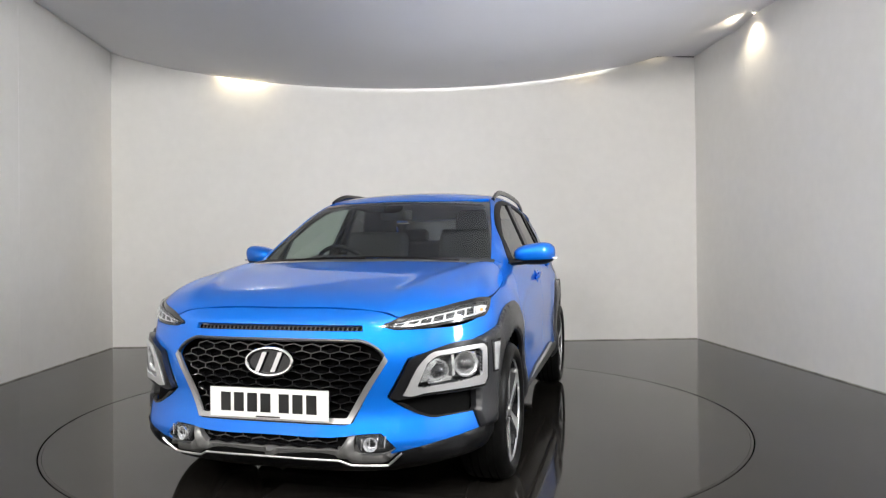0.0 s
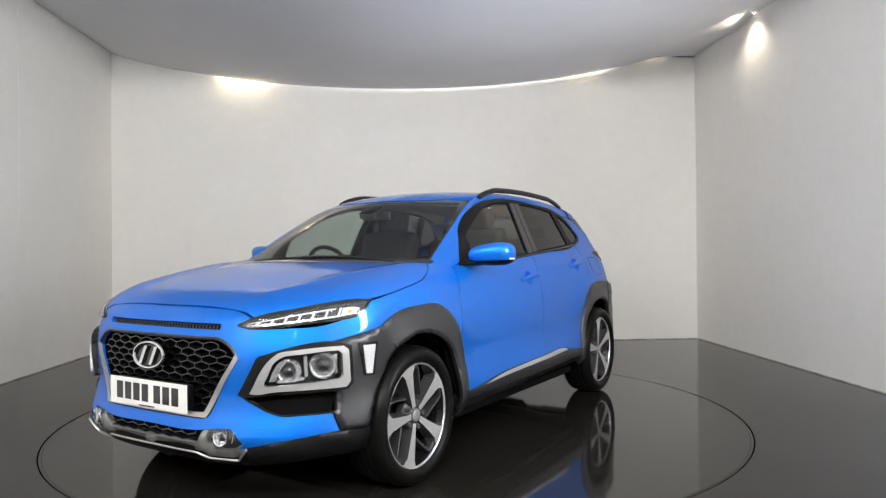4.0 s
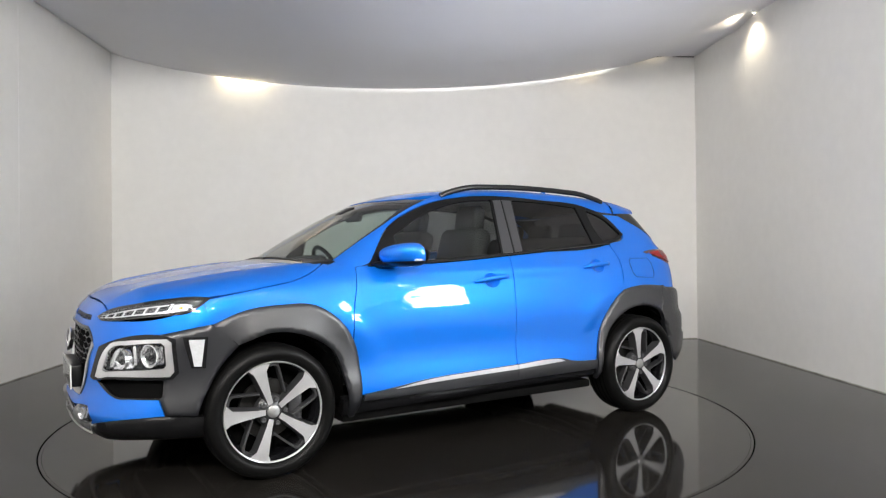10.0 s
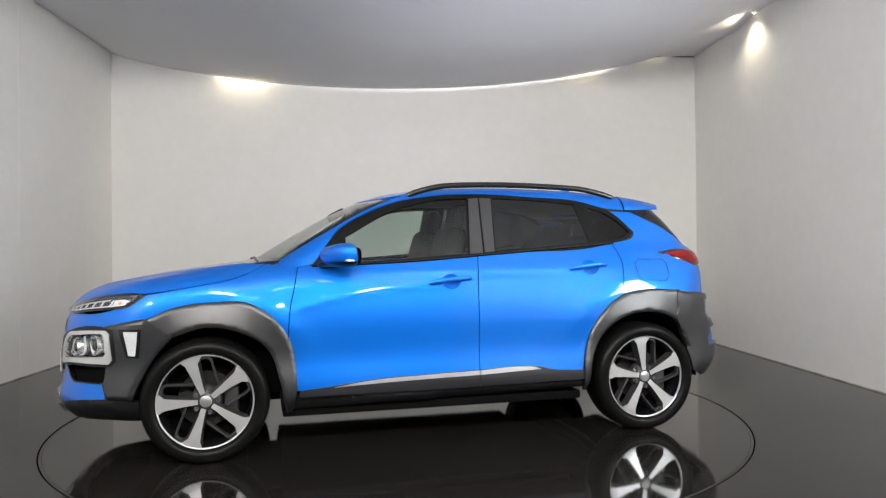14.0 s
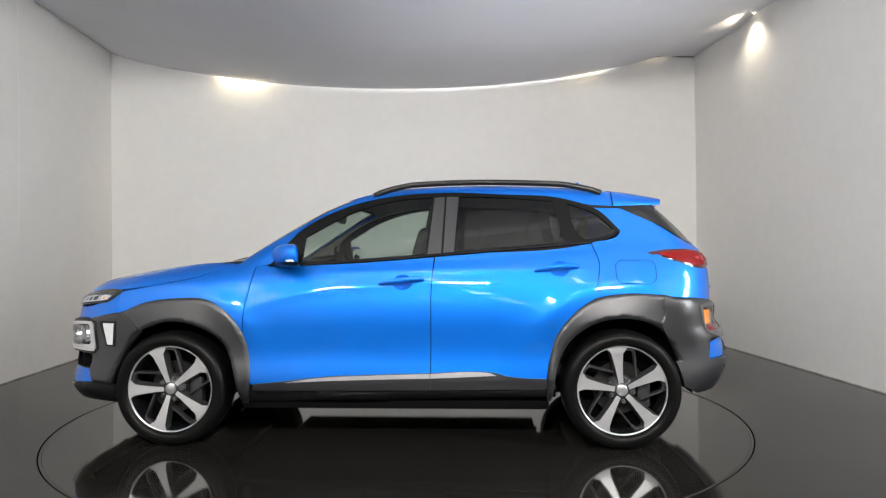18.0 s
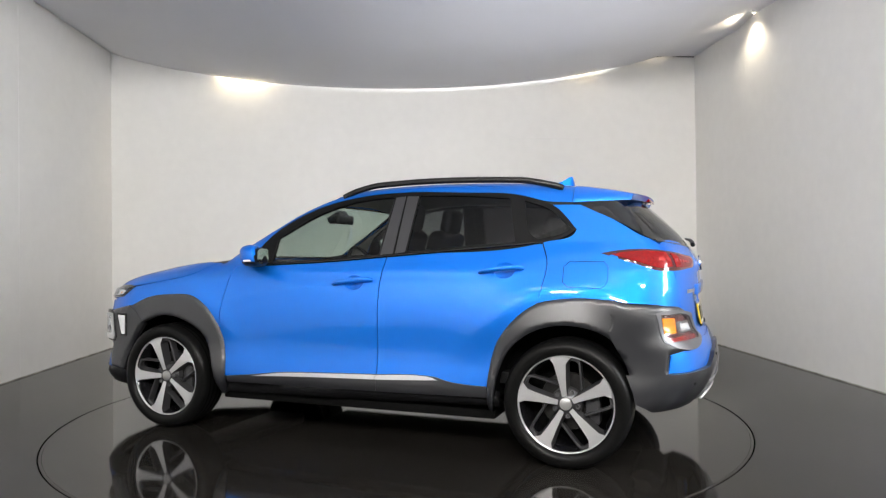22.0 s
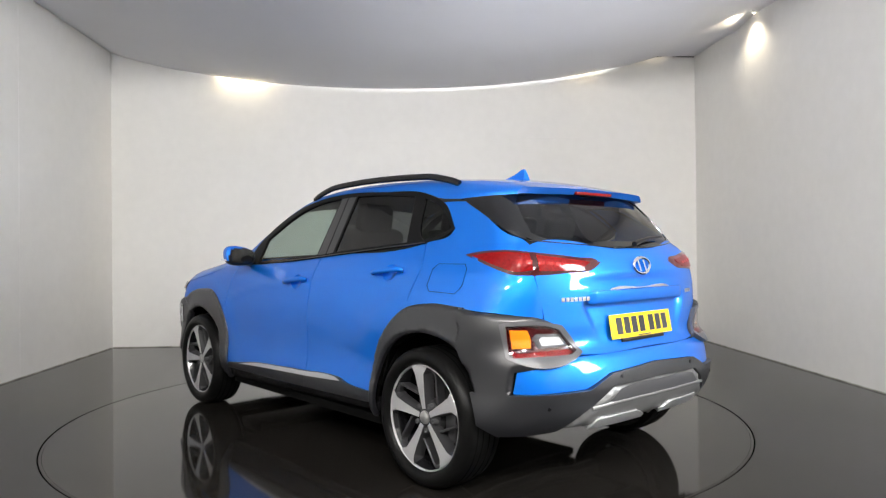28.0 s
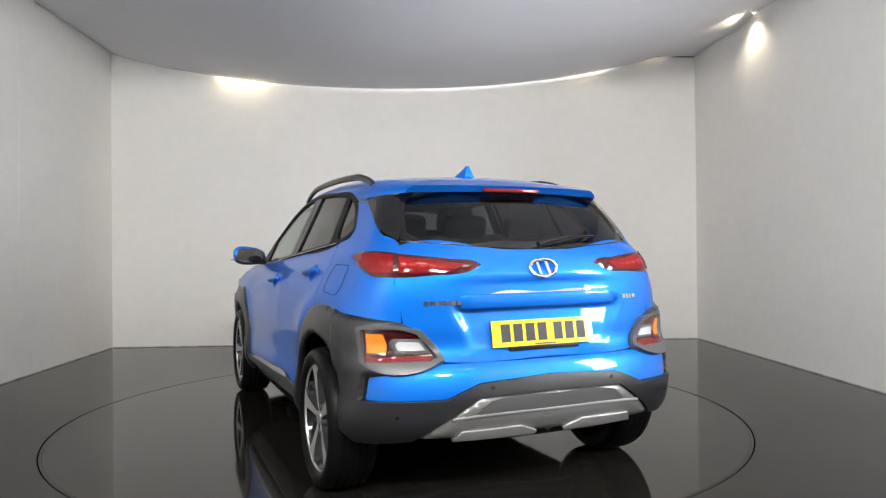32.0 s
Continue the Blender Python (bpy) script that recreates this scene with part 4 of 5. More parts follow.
panel("front_arch", [(1.590, .782), (1.452, .838), (1.26, .862), (1.077, .852), (.957, .779), (.848, .608), (.831, .514), (.828, .345), (.850, .250), (.880, .250), (.913, .420), (.987, .612), (1.15, .707), (1.30, .728), (1.471, .680)],
      "L", M_CLAD, car, off=0.013, depth=0.02, step=0.014, edge=0.010, twin=True, round_edge=0.008, seam=[((1.590, .782), (1.471, .680))], swell=lambda uv: flare(uv, AX), label="grey plastic wheel arch trim")
panel("rear_arch", [(-.885, .360), (-.900, .510), (-.932, .625), (-1.008, .735), (-1.146, .842), (-1.328, .876), (-1.554, .866), (-1.640, .600), (-1.613, .576), (-1.509, .685), (-1.31, .737), (-1.130, .700), (-1.007, .605), (-.944, .480), (-.915, .330), (-.905, .280), (-.885, .280)],
      "L", M_CLAD, car, off=0.013, depth=0.02, step=0.014, edge=0.010, twin=True, round_edge=0.008, swell=lambda uv: flare(uv, -AX), seam=[((-1.554, .866), (-1.640, .600)), ((-1.640, .600), (-1.613, .576))], label="grey plastic wheel arch trim")
panel("sill_cladding", [(.915, .330), (.812, .330), (0, .336), (-.86, .345), (-.935, .345), (-.935, .275), (-.25, .263), (.34, .250), (.905, .234)], "L", M_SILL, car, off=0.006, depth=0.05, step=0.04, twin=True, round_edge=0.010, label="black sill cladding")
panel("door_trim", [(.625, .375), (.45, .399), (.098, .417), (-.220, .426), (-.220, .401), (.098, .394), (.45, .383)], "L", M_MACHINED, front_doors[0], off=0.016, depth=0.012, step=0.03, twin=front_doors[1], label="satin chrome door strip")
panel("door_trim", [(-.2245, .426), (-.50, .435), (-.555, .431), (-.600, .417), (-.45, .410), (-.2245, .401)], "L", M_MACHINED, rear_doors[0], off=0.016, depth=0.012, step=0.03, twin=rear_doors[1], label="satin chrome door strip")
panel("lower_door_cladding", [(.805, .366), (.64, .381), (.45, .404), (.098, .421), (-.222, .430), (-.222, .337), (.81, .333)], "L", M_CLAD, front_doors[0], off=0.012, depth=0.014, step=0.03, twin=front_doors[1])
panel("lower_door_cladding", [(-.2245, .430), (-.50, .439), (-.58, .434), (-.66, .414), (-.75, .404), (-.878, .400), (-.885, .345), (-.2245, .337)], "L", M_CLAD, rear_doors[0], off=0.012, depth=0.014, step=0.03, twin=rear_doors[1])

# ---- rear quarter, tailgate, bumper
panel("rear_quarter", [*via([("L", -1.160, 1.166), ("L", -1.195, 1.053), ("L", -1.180, .945), ("L", -1.152, .850), ("L", -1.33, .872)], 120), (.840, .868), (.968, .857), (1.147, .843), (1.280, .822), (1.273, .917), (1.243, 1.010), (1.225, 1.130), (1.171, 1.176), (1.114, 1.196), (1.011, 1.268), (.885, 1.364), (.815, 1.371), (.705, 1.374), (.755, 1.310), (.812, 1.236), (.800, 1.216)],
      120, M_PAINT, car, step=0.03, twin=True, label="blue rear quarter panel")
def plate_recess(uv):
    """Flat pocket for the plate, deeper towards its top."""
    half = .335 + .10 * np.clip((uv[:, 1] - .67) / .2, 0, 1)
    a = np.clip((half - np.abs(uv[:, 0])) / .035, 0, 1)
    b = np.clip((.900 - uv[:, 1]) / .02, 0, 1)
    return -.145 * np.clip(uv[:, 1] - .668, 0, .2) * a * b


panel("tailgate", sym([(0, 1.128), (.143, 1.128), (.587, 1.158), (.617, 1.148), (.664, 1.01), (.650, .9), (.625, .78), (.476, .658), (.45, .656), (0, .656)]), "R", M_PAINT, car, step=0.02, swell=plate_recess, label="blue tailgate")
panel("rear_bumper", via([("R", 0, .650), ("R", .45, .650), (150, .530, .650), (150, .448, .640), (150, .235, .600), (150, .217, .506), ("R", .495, .512), ("R", .347, .570), ("R", 0, .588)], 150), 150, M_PAINT, car, step=0.03, twin=True, bend=12, label="blue rear bumper skin")
panel("rear_valance", via([("R", 0, .585), ("R", .347, .567), ("R", .495, .509), (150, .217, .503), ("L", -1.600, .495), ("L", -1.642, .360), ("R", .80, .325), ("R", .609, .345), ("R", .351, .513), ("R", 0, .518)], 150), 150, M_CLAD, car, off=0.021, depth=0.03, step=0.03, twin=True, bend=12, label="grey plastic rear valance")
for u, v, vw in ((.30, .548, "R"), (.36, .450, 150)):
    panel("parking_sensor", [(u + .008 * math.cos(k), v + .008 * math.sin(k)) for k in (2 * math.pi * i / 12 for i in range(12))], vw, M_BLACK, car, off=0.024, depth=0.006, step=0.02, twin=True, label="small round black parking sensor")
panel("rear_skid_plate", sym([(0, .517), (.351, .512), (.602, .350), (.446, .341), (0, .343)]), "R", M_SKID, car, off=0.023, depth=0.03, step=0.02, round_edge=0.012, bend=5, label="satin silver rear skid plate")
panel("skid_bar", [(.454, .345), (.421, .383), (.156, .388), (.070, .358), (.075, .344)], "R", M_MACHINED, car, off=0.031, depth=0.02, step=0.02, twin=True, bend=20)
panel("skid_recess", sym([(0, .508), (.244, .508), (.310, .498), (.372, .454), (.360, .449), (0, .452)]), "R", M_LAMPFRAME, car, off=0.0255, depth=0.004, step=0.02, bend=20, label="darker recess of the skid plate")
part("skid_ridge", tube_bm(on_shape(outline([(-.47, .432), (-.376, .441), (0, .446), (.376, .441), (.47, .432)], .03, closed=False), "R", .022), .006, .008, 8), M_SILVER, car, "bright ridge across the skid plate")
CLUST = [(.176, .799), (.192, .805), (.381, .806), (.446, .793), (.482, .753), (.543, .656), (.497, .634), (.237, .634), (.200, .652)]
CLIN = [(.200, .793), (.372, .793), (.428, .778), (.458, .742), (.514, .668), (.485, .651), (.228, .650), (.212, .661)]
panel("rear_corner_cladding", [(.912, .866), (.966, .854), (1.143, .841), (1.280, .820), (1.340, .783), (1.419, .666), (1.404, .637), (1.170, .597), (1.158, .505), (1.08, .495), (.985, .49), (.962, .560), (.930, .62), (.895, .70)], 120, M_CLAD, car, off=0.0225, depth=0.03, step=0.014, edge=0.010, twin=True, round_edge=0.010, seam=[((.895, .70), (.912, .866)), ((.930, .62), (.895, .70)), ((1.158, .505), (1.08, .495)), ((1.08, .495), (.985, .49))], holes=[via([(150, (a + c) / 2, (b + d) / 2) for (a, b), (c, d) in zip(CLUST, [CLIN[0], CLIN[0], *CLIN[1:]])], 120)], label="grey plastic rear corner cladding")
panel("rear_lamp_housing", CLUST, 150, M_LAMPFRAME, car, off=0.026, depth=0.03, step=0.02, twin=True, bend=30, holes=[CLIN], label="silver frame of the lower rear lamp")
panel("brake_lens", CLIN, 150, M_DARKRED, car, off=0.006, depth=0.01, step=0.03, twin=True, bend=30, label="dark red lower rear lamp lens")
panel("indicator_lens", [(.216, .777), (.288, .777), (.304, .738), (.303, .696), (.224, .694)], 150, M_AMBER, car, off=0.010, depth=0.006, step=0.012, edge=0.008, twin=True, bend=30, label="amber indicator lens",
      swell=lambda uv: .006 * np.cos(np.clip((uv[:, 0] - .262) / .05, -1, 1) * 1.5) - .003 * (np.abs(uv[:, 1] - .736) < .006))
panel("brake_strip", [(.220, .684), (.245, .675), (.348, .679), (.480, .681), (.494, .664), (.470, .655), (.226, .654)], 150, M_REDLENS, car, off=0.010, depth=0.006, step=0.012, edge=0.008, twin=True, bend=30, label="red brake lamp strip",
      swell=lambda uv: .004 * np.cos(np.clip((uv[:, 1] - .668) / .014, -1, 1) * 1.5))
panel("reversing_bezel", [(.311, .740), (.329, .758), (.446, .755), (.490, .694), (.338, .690)], 150, M_LAMPFRAME, car, off=0.012, depth=0.010, step=0.02, twin=True, bend=30, round_edge=0.006)
panel("reversing_lens", [(.340, .732), (.353, .746), (.437, .743), (.463, .705), (.353, .704)], 150, M_WHITELENS, car, off=0.0145, depth=0.006, step=0.02, twin=True, bend=30, label="clear reversing lamp lens")
panel("rear_lamp_cover", CLIN, 150, M_CLEAR, car, off=0.022, depth=0.003, step=0.03, twin=True, bend=30, label="clear outer lens")
TAILL = [(.088, 1.107), (.150, 1.122), (.220, 1.127), (.367, 1.113), (.560, 1.091), (.690, 1.070), (.698, 1.064), (.651, 1.037), (.499, 1.020), (.320, 1.013), (.236, 1.017), (.165, 1.051)]
panel("tail_lamp_glow", [(.112, 1.098), (.160, 1.110), (.215, 1.114), (.325, 1.106), (.330, 1.034), (.250, 1.028), (.190, 1.052)], 150, M_REDLENS, car, off=0.0075, depth=0.004, step=0.02, twin=True, label="brighter red lamp field")
panel("tail_lamp_glow", [(.352, 1.100), (.500, 1.082), (.630, 1.066), (.590, 1.044), (.450, 1.030), (.356, 1.030)], 150, M_REDLENS, car, off=0.0075, depth=0.004, step=0.02, twin=True, label="brighter red lamp field")
for k in range(7):
    u = .262 + .040 * k + (.014 if k > 1 else 0)
    v = 1.072 - .003 * k
    panel("lamp_cell", [(u, v - .010 + .0008 * k), (u + .026, v - .012 + .0008 * k), (u + .030, v + .008 - .0008 * k), (u + .004, v + .010 - .0008 * k)], 150, M_REDCELL, car, off=0.0090, depth=0.003, step=0.02, twin=True, label="faceted bright red cell")
panel("tail_lamp", TAILL, 150, M_DARKRED, car, off=0.006, depth=0.012, step=0.025, twin=True, round_edge=0.01, label="slim red tail lamp wrapping round the corner")


def grip_bar():
    ys = np.linspace(-.40, .40, 33)
    base = on_shape([(y, .90) for y in ys], "R", 0.0)
    prof = [(-.006, .034), (.010, .033), (.0135, .030), (.015, .024), (.013, -.018), (.011, -.024), (.007, -.028), (-.012, -.031)]
    bm = bmesh.new()
    rows = []
    for (x, y, z), yy in zip(base, ys):
        s = min(1.0, (.40 - abs(yy)) / .02)
        rows.append([bm.verts.new((x - (d if d < 0 else d * s), y, .902 + h * (.8 + .2 * s))) for d, h in prof])
    for a, b in zip(rows, rows[1:]):
        for i in range(len(prof) - 1):
            bm.faces.new((a[i], a[i + 1], b[i + 1], b[i]))
    bmesh.ops.recalc_face_normals(bm, faces=bm.faces[:])
    part("tailgate_grip", bm, M_PAINT, car, "blue raised tailgate grip bar", sharp=35)


grip_bar()
panel("grip_strip", sym([(0, .941), (.25, .940), (.26, .937), (0, .937)]), "R", M_CHROME, car, off=0.004, depth=0.003, step=0.03, label="thin chrome strip")
plate("rear_plate", -1.938, .762, -1, .520, .114, 10.5, M_PLATEY, "yellow rear plate with black character bars", car, 5.5)
part("rear_plate_holder", box_bm(.012, .36, .024, pose(-1.940, 0, .698, 0, 10.5, 0), .003), M_BLACK, car, "black strip below the plate")
emblem(-1.935, 1.045, -1, .135, .078, 6)
for y0, n in ((.555, 7), (-.455, 4)):
    for k in range(n):
        y = y0 - .0235 * k
        panel("lettering_bar", [(y, .893), (y - .018, .893), (y - .018, .912), (y, .912)], "R", M_CHROME, car, off=0.004, depth=0.004, step=0.03, label="small chrome lettering as a plain bar")

# ---- cabin: roof, pillars, glass
panel("roof", symv([(.385, 0), (.372, .20), (.30, .42), (.17, .555), (-.30, .560), (-1.30, .548), (-1.318, .30), (-1.325, 0)]), "T", M_PAINT, car, step=0.04, label="blue roof")
LA = outline([(.86, 1.038), (.80, 1.044), (.735, 1.056), (.585, 1.246), (.302, 1.400), (-.01, 1.468), (-.255, 1.482), (-.65, 1.466), (-1.02, 1.434), (-1.146, 1.398), (-1.297, 1.386)], 0.03, closed=False)
LA = on_shape(LA, "L")
LB = on_shape(outline([(.93, .705), (.84, .692), (.62, .655), (.36, .600), (.16, .562), (-.30, .566), (-.70, .562), (-1.02, .552), (-1.297, .532)], 0.03, closed=False), "T")


def resample(q, n):
    q = np.array(q)
    d = np.concatenate([[0], np.cumsum(np.linalg.norm(np.diff(q, axis=0), axis=1))])
    t = np.linspace(0, d[-1], n)
    return np.stack([np.interp(t, d, q[:, k]) for k in range(3)], 1)


strip("roof_rail_panel", resample(LA, 70), resample(LB, 70), 6, M_PAINT, car, twin=True, label="blue windscreen pillar and roof side")
strip("pillar_lining", resample(LA, 40), resample(LB, 40), 4, M_TRIM, car, off=-0.024, depth=0.004, twin=True, label="grey inner pillar lining")
WS = [(0, 1.066), (.44, 1.064), (.730, 1.052), (.712, 1.14), (.640, 1.33), (.575, 1.442), (.3, 1.462), (0, 1.468)]
WSIN = [(0, 1.095), (.44, 1.092), (.690, 1.085), (.675, 1.15), (.610, 1.33), (.552, 1.425), (.3, 1.440), (0, 1.446)]
panel("windscreen_surround", sym(WS), "F", M_GLOSSBLACK, car, off=-0.004, depth=0.01, step=0.04, holes=[sym(WSIN)])
g = panel("windscreen", sym(WSIN), "F", M_GLASS, car, off=-0.004, depth=0.003, step=0.05, label="clear windscreen with a green tint")
DLO = [(.729, 1.052), (.582, 1.240), (.302, 1.394), (-.010, 1.463), (-.255, 1.478), (-.65, 1.462), (-1.020, 1.430), (-1.214, 1.358), (-1.332, 1.236), (-1.29, 1.205), (-1.159, 1.166), (-.366, 1.106), (.2, 1.066), (.603, 1.044)]
FWIN = [(.540, 1.062), (.535, 1.215), (.256, 1.365), (-.015, 1.438), (-.225, 1.453), (-.190, 1.108), (.221, 1.080)]
RWIN = [(-.390, 1.456), (-.66, 1.446), (-.945, 1.420), (-1.005, 1.170), (-.366, 1.124)]
QWIN = [(-1.030, 1.405), (-1.181, 1.346), (-1.304, 1.238), (-1.28, 1.222), (-1.127, 1.182), (-1.10, 1.20)]
panel("window_frames", DLO, "L", M_FRAME, car, off=0.002, depth=0.02, step=0.04, edge=0.02, twin=True, holes=[FWIN, RWIN, QWIN], label="black window frames and pillars")
panel("pillar_cover", [(-.238, 1.446), (-.298, 1.451), (-.282, 1.112), (-.202, 1.106)], "L", M_PILLAR, car, off=0.005, depth=0.008, step=0.05, twin=True, label="satin grey door pillar cover")
panel("pillar_cover", [(-.310, 1.451), (-.382, 1.449), (-.357, 1.120), (-.296, 1.114)], "L", M_PILLAR, car, off=0.005, depth=0.008, step=0.05, twin=True, label="satin grey door pillar cover")
wins = [panel("side_window", FWIN, "L", M_GLASS, car, off=-0.006, depth=0.003, step=0.06, twin=True, label="clear front side window"),
        panel("side_window", RWIN, "L", M_PRIVACY, car, off=-0.006, depth=0.003, step=0.06, twin=True, label="dark privacy glass rear side window"),
        panel("quarter_window", QWIN, "L", M_PRIVACY, car, off=-0.006, depth=0.003, step=0.06, twin=True, label="dark quarter window")]
part("belt_moulding", tube_bm(on_shape(outline([(.735, 1.046), (.2, 1.064), (-.366, 1.104), (-1.159, 1.164)], 0.06, closed=False), "L", 0.004), 0.007, 0.007, 6), M_GLOSSBLACK, car)
BG = [(0, 1.140), (.143, 1.142), (.575, 1.168), (.605, 1.19), (.590, 1.28), (.560, 1.372), (.515, 1.412), (0, 1.428)]
DTRIM = [(.505, 1.386), (.506, 1.372), (.631, 1.271), (.717, 1.204), (.790, 1.172), (.785, 1.215), (.745, 1.320), (.722, 1.388)]
gb = outline([(-.60, 1.168), (-.4, 1.152), (-.143, 1.136), (.143, 1.136), (.4, 1.152), (.60, 1.168)], 0.04, closed=False)
part("rear_glass_trim", tube_bm(on_shape(gb, "R", -0.001), 0.004, 0.004, 8), M_GLOSSBLACK, car)
panel("tailgate_pillar_trim", DTRIM, 135, M_GLOSSBLACK, car, off=0.002, depth=0.015, step=0.03, twin=True, label="gloss black tailgate pillar trim")
BGIN = [(0, 1.165), (.143, 1.167), (.545, 1.190), (.568, 1.205), (.552, 1.28), (.520, 1.362), (.480, 1.395), (0, 1.405)]
panel("rear_glass_border", sym(BG), "R", M_GLOSSBLACK, car, off=-0.002, depth=0.006, step=0.04, holes=[sym(BGIN)], label="black border of the rear window")
panel("rear_window", sym(BG), "R", M_PRIVACY, car, off=-0.005, depth=0.003, step=0.05, label="dark privacy glass rear window")


panel("roof_side_strip", [(-1.11, 1.408), (-1.18, 1.395), (-1.30, 1.387), (-1.40, 1.383), (-1.40, 1.366), (-1.30, 1.372), (-1.16, 1.380)], "L", M_GLOSSBLACK, car, off=-0.002, depth=0.01, step=0.03, twin=True, label="black strip under the roof edge")


def spoiler():
    n = 12
    rows = []
    for i in range(n + 1):
        t = i / n
        half = []
        wt, wb = .532 - .040 * t ** 1.5, .622 - .095 * t ** 2.2
        zb = 1.384 + .010 * t
        for k in range(9):
            f = k / 8
            y = wt * f
            x = -1.302 - .358 * t + .05 * t * f ** 3
            z = float(ROOF(x)) - float(crown(x)) * y * y + .003 - (.030 - .016 * f * f) * t * t
            half.append((x, y, z))
        xe, _, ze = half[-1]
        for f in (.3, .6, .85, 1.0):
            bow = math.sin(f * math.pi / 2)
            half.append((xe + .012 * t * f, wt + (wb - wt) * bow ** 1.2, ze + (zb - ze) * f ** 1.3))
        half.append((xe + .012 * t, wb - .03, zb + .004))
        half.append((xe, wt * .6, zb + .012))
        half.append((-1.302 - .358 * t, 0, zb + .014))
        left = [(x, -y, z) for x, y, z in half[-2:0:-1]]
        rows.append(half + left)
    bm = bmesh.new()
    V = [[bm.verts.new(q) for q in r] for r in rows]
    m = len(V[0])
    for a, b in zip(V, V[1:]):
        for j in range(m):
            bm.faces.new((a[j], a[(j + 1) % m], b[(j + 1) % m], b[j]))
    bm.faces.new(V[-1])
    bmesh.ops.recalc_face_normals(bm, faces=bm.faces[:])
    part("spoiler", bm, M_PAINT, car, "blue roof spoiler", sharp=45)
    part("high_brake_lamp", box_bm(0.03, 0.30, 0.016, pose(-1.648, 0, 1.412), 0.004), M_REDLENS, car, "red high-level brake lamp")


spoiler()


def fin():
    bm = bmesh.new()
    prof = [(0.10, 0.0, .028), (0.04, 0.012, .026), (-0.02, 0.034, .018), (-0.06, 0.058, .009), (-0.075, 0.060, .007), (-0.085, 0.03, .016), (-0.09, 0.0, .028)]
    L = [(bm.verts.new((x, w, z)), bm.verts.new((x, -w, z)), bm.verts.new((x, w * 1.05, -0.01)), bm.verts.new((x, -w * 1.05, -0.01))) for x, z, w in prof]
    for a, b in zip(L, L[1:]):
        bm.faces.new((a[0], a[1], b[1], b[0]))
        bm.faces.new((a[2], a[0], b[0], b[2]))
        bm.faces.new((a[1], a[3], b[3], b[1]))
    bmesh.ops.recalc_face_normals(bm, faces=bm.faces[:])
    bmesh.ops.transform(bm, matrix=pose(-1.105, 0, float(ROOF(-1.13)) + 0.002), verts=bm.verts)
    part("aerial_fin", bm, M_PAINT, car, "blue shark-fin aerial", sharp=60)


fin()
for sgn in (1, -1):
    xs = np.linspace(.14, -1.24, 30)
    pts = []
    for k, x in enumerate(xs):
        t = k / 29
        lift = 0.034 * min(1, t / 0.16, (1 - t) / 0.16) ** 0.7 + 0.003
        y = 0.575 - 0.01 * t
        base = float(ROOF(x)) - float(crown(x)) * y * y - 0.014
        pts.append((x, sgn * y, base + lift))
    part("roof_bar", tube_bm(pts, 0.012, 0.018, 12), M_SILL, car, "black roof rail")


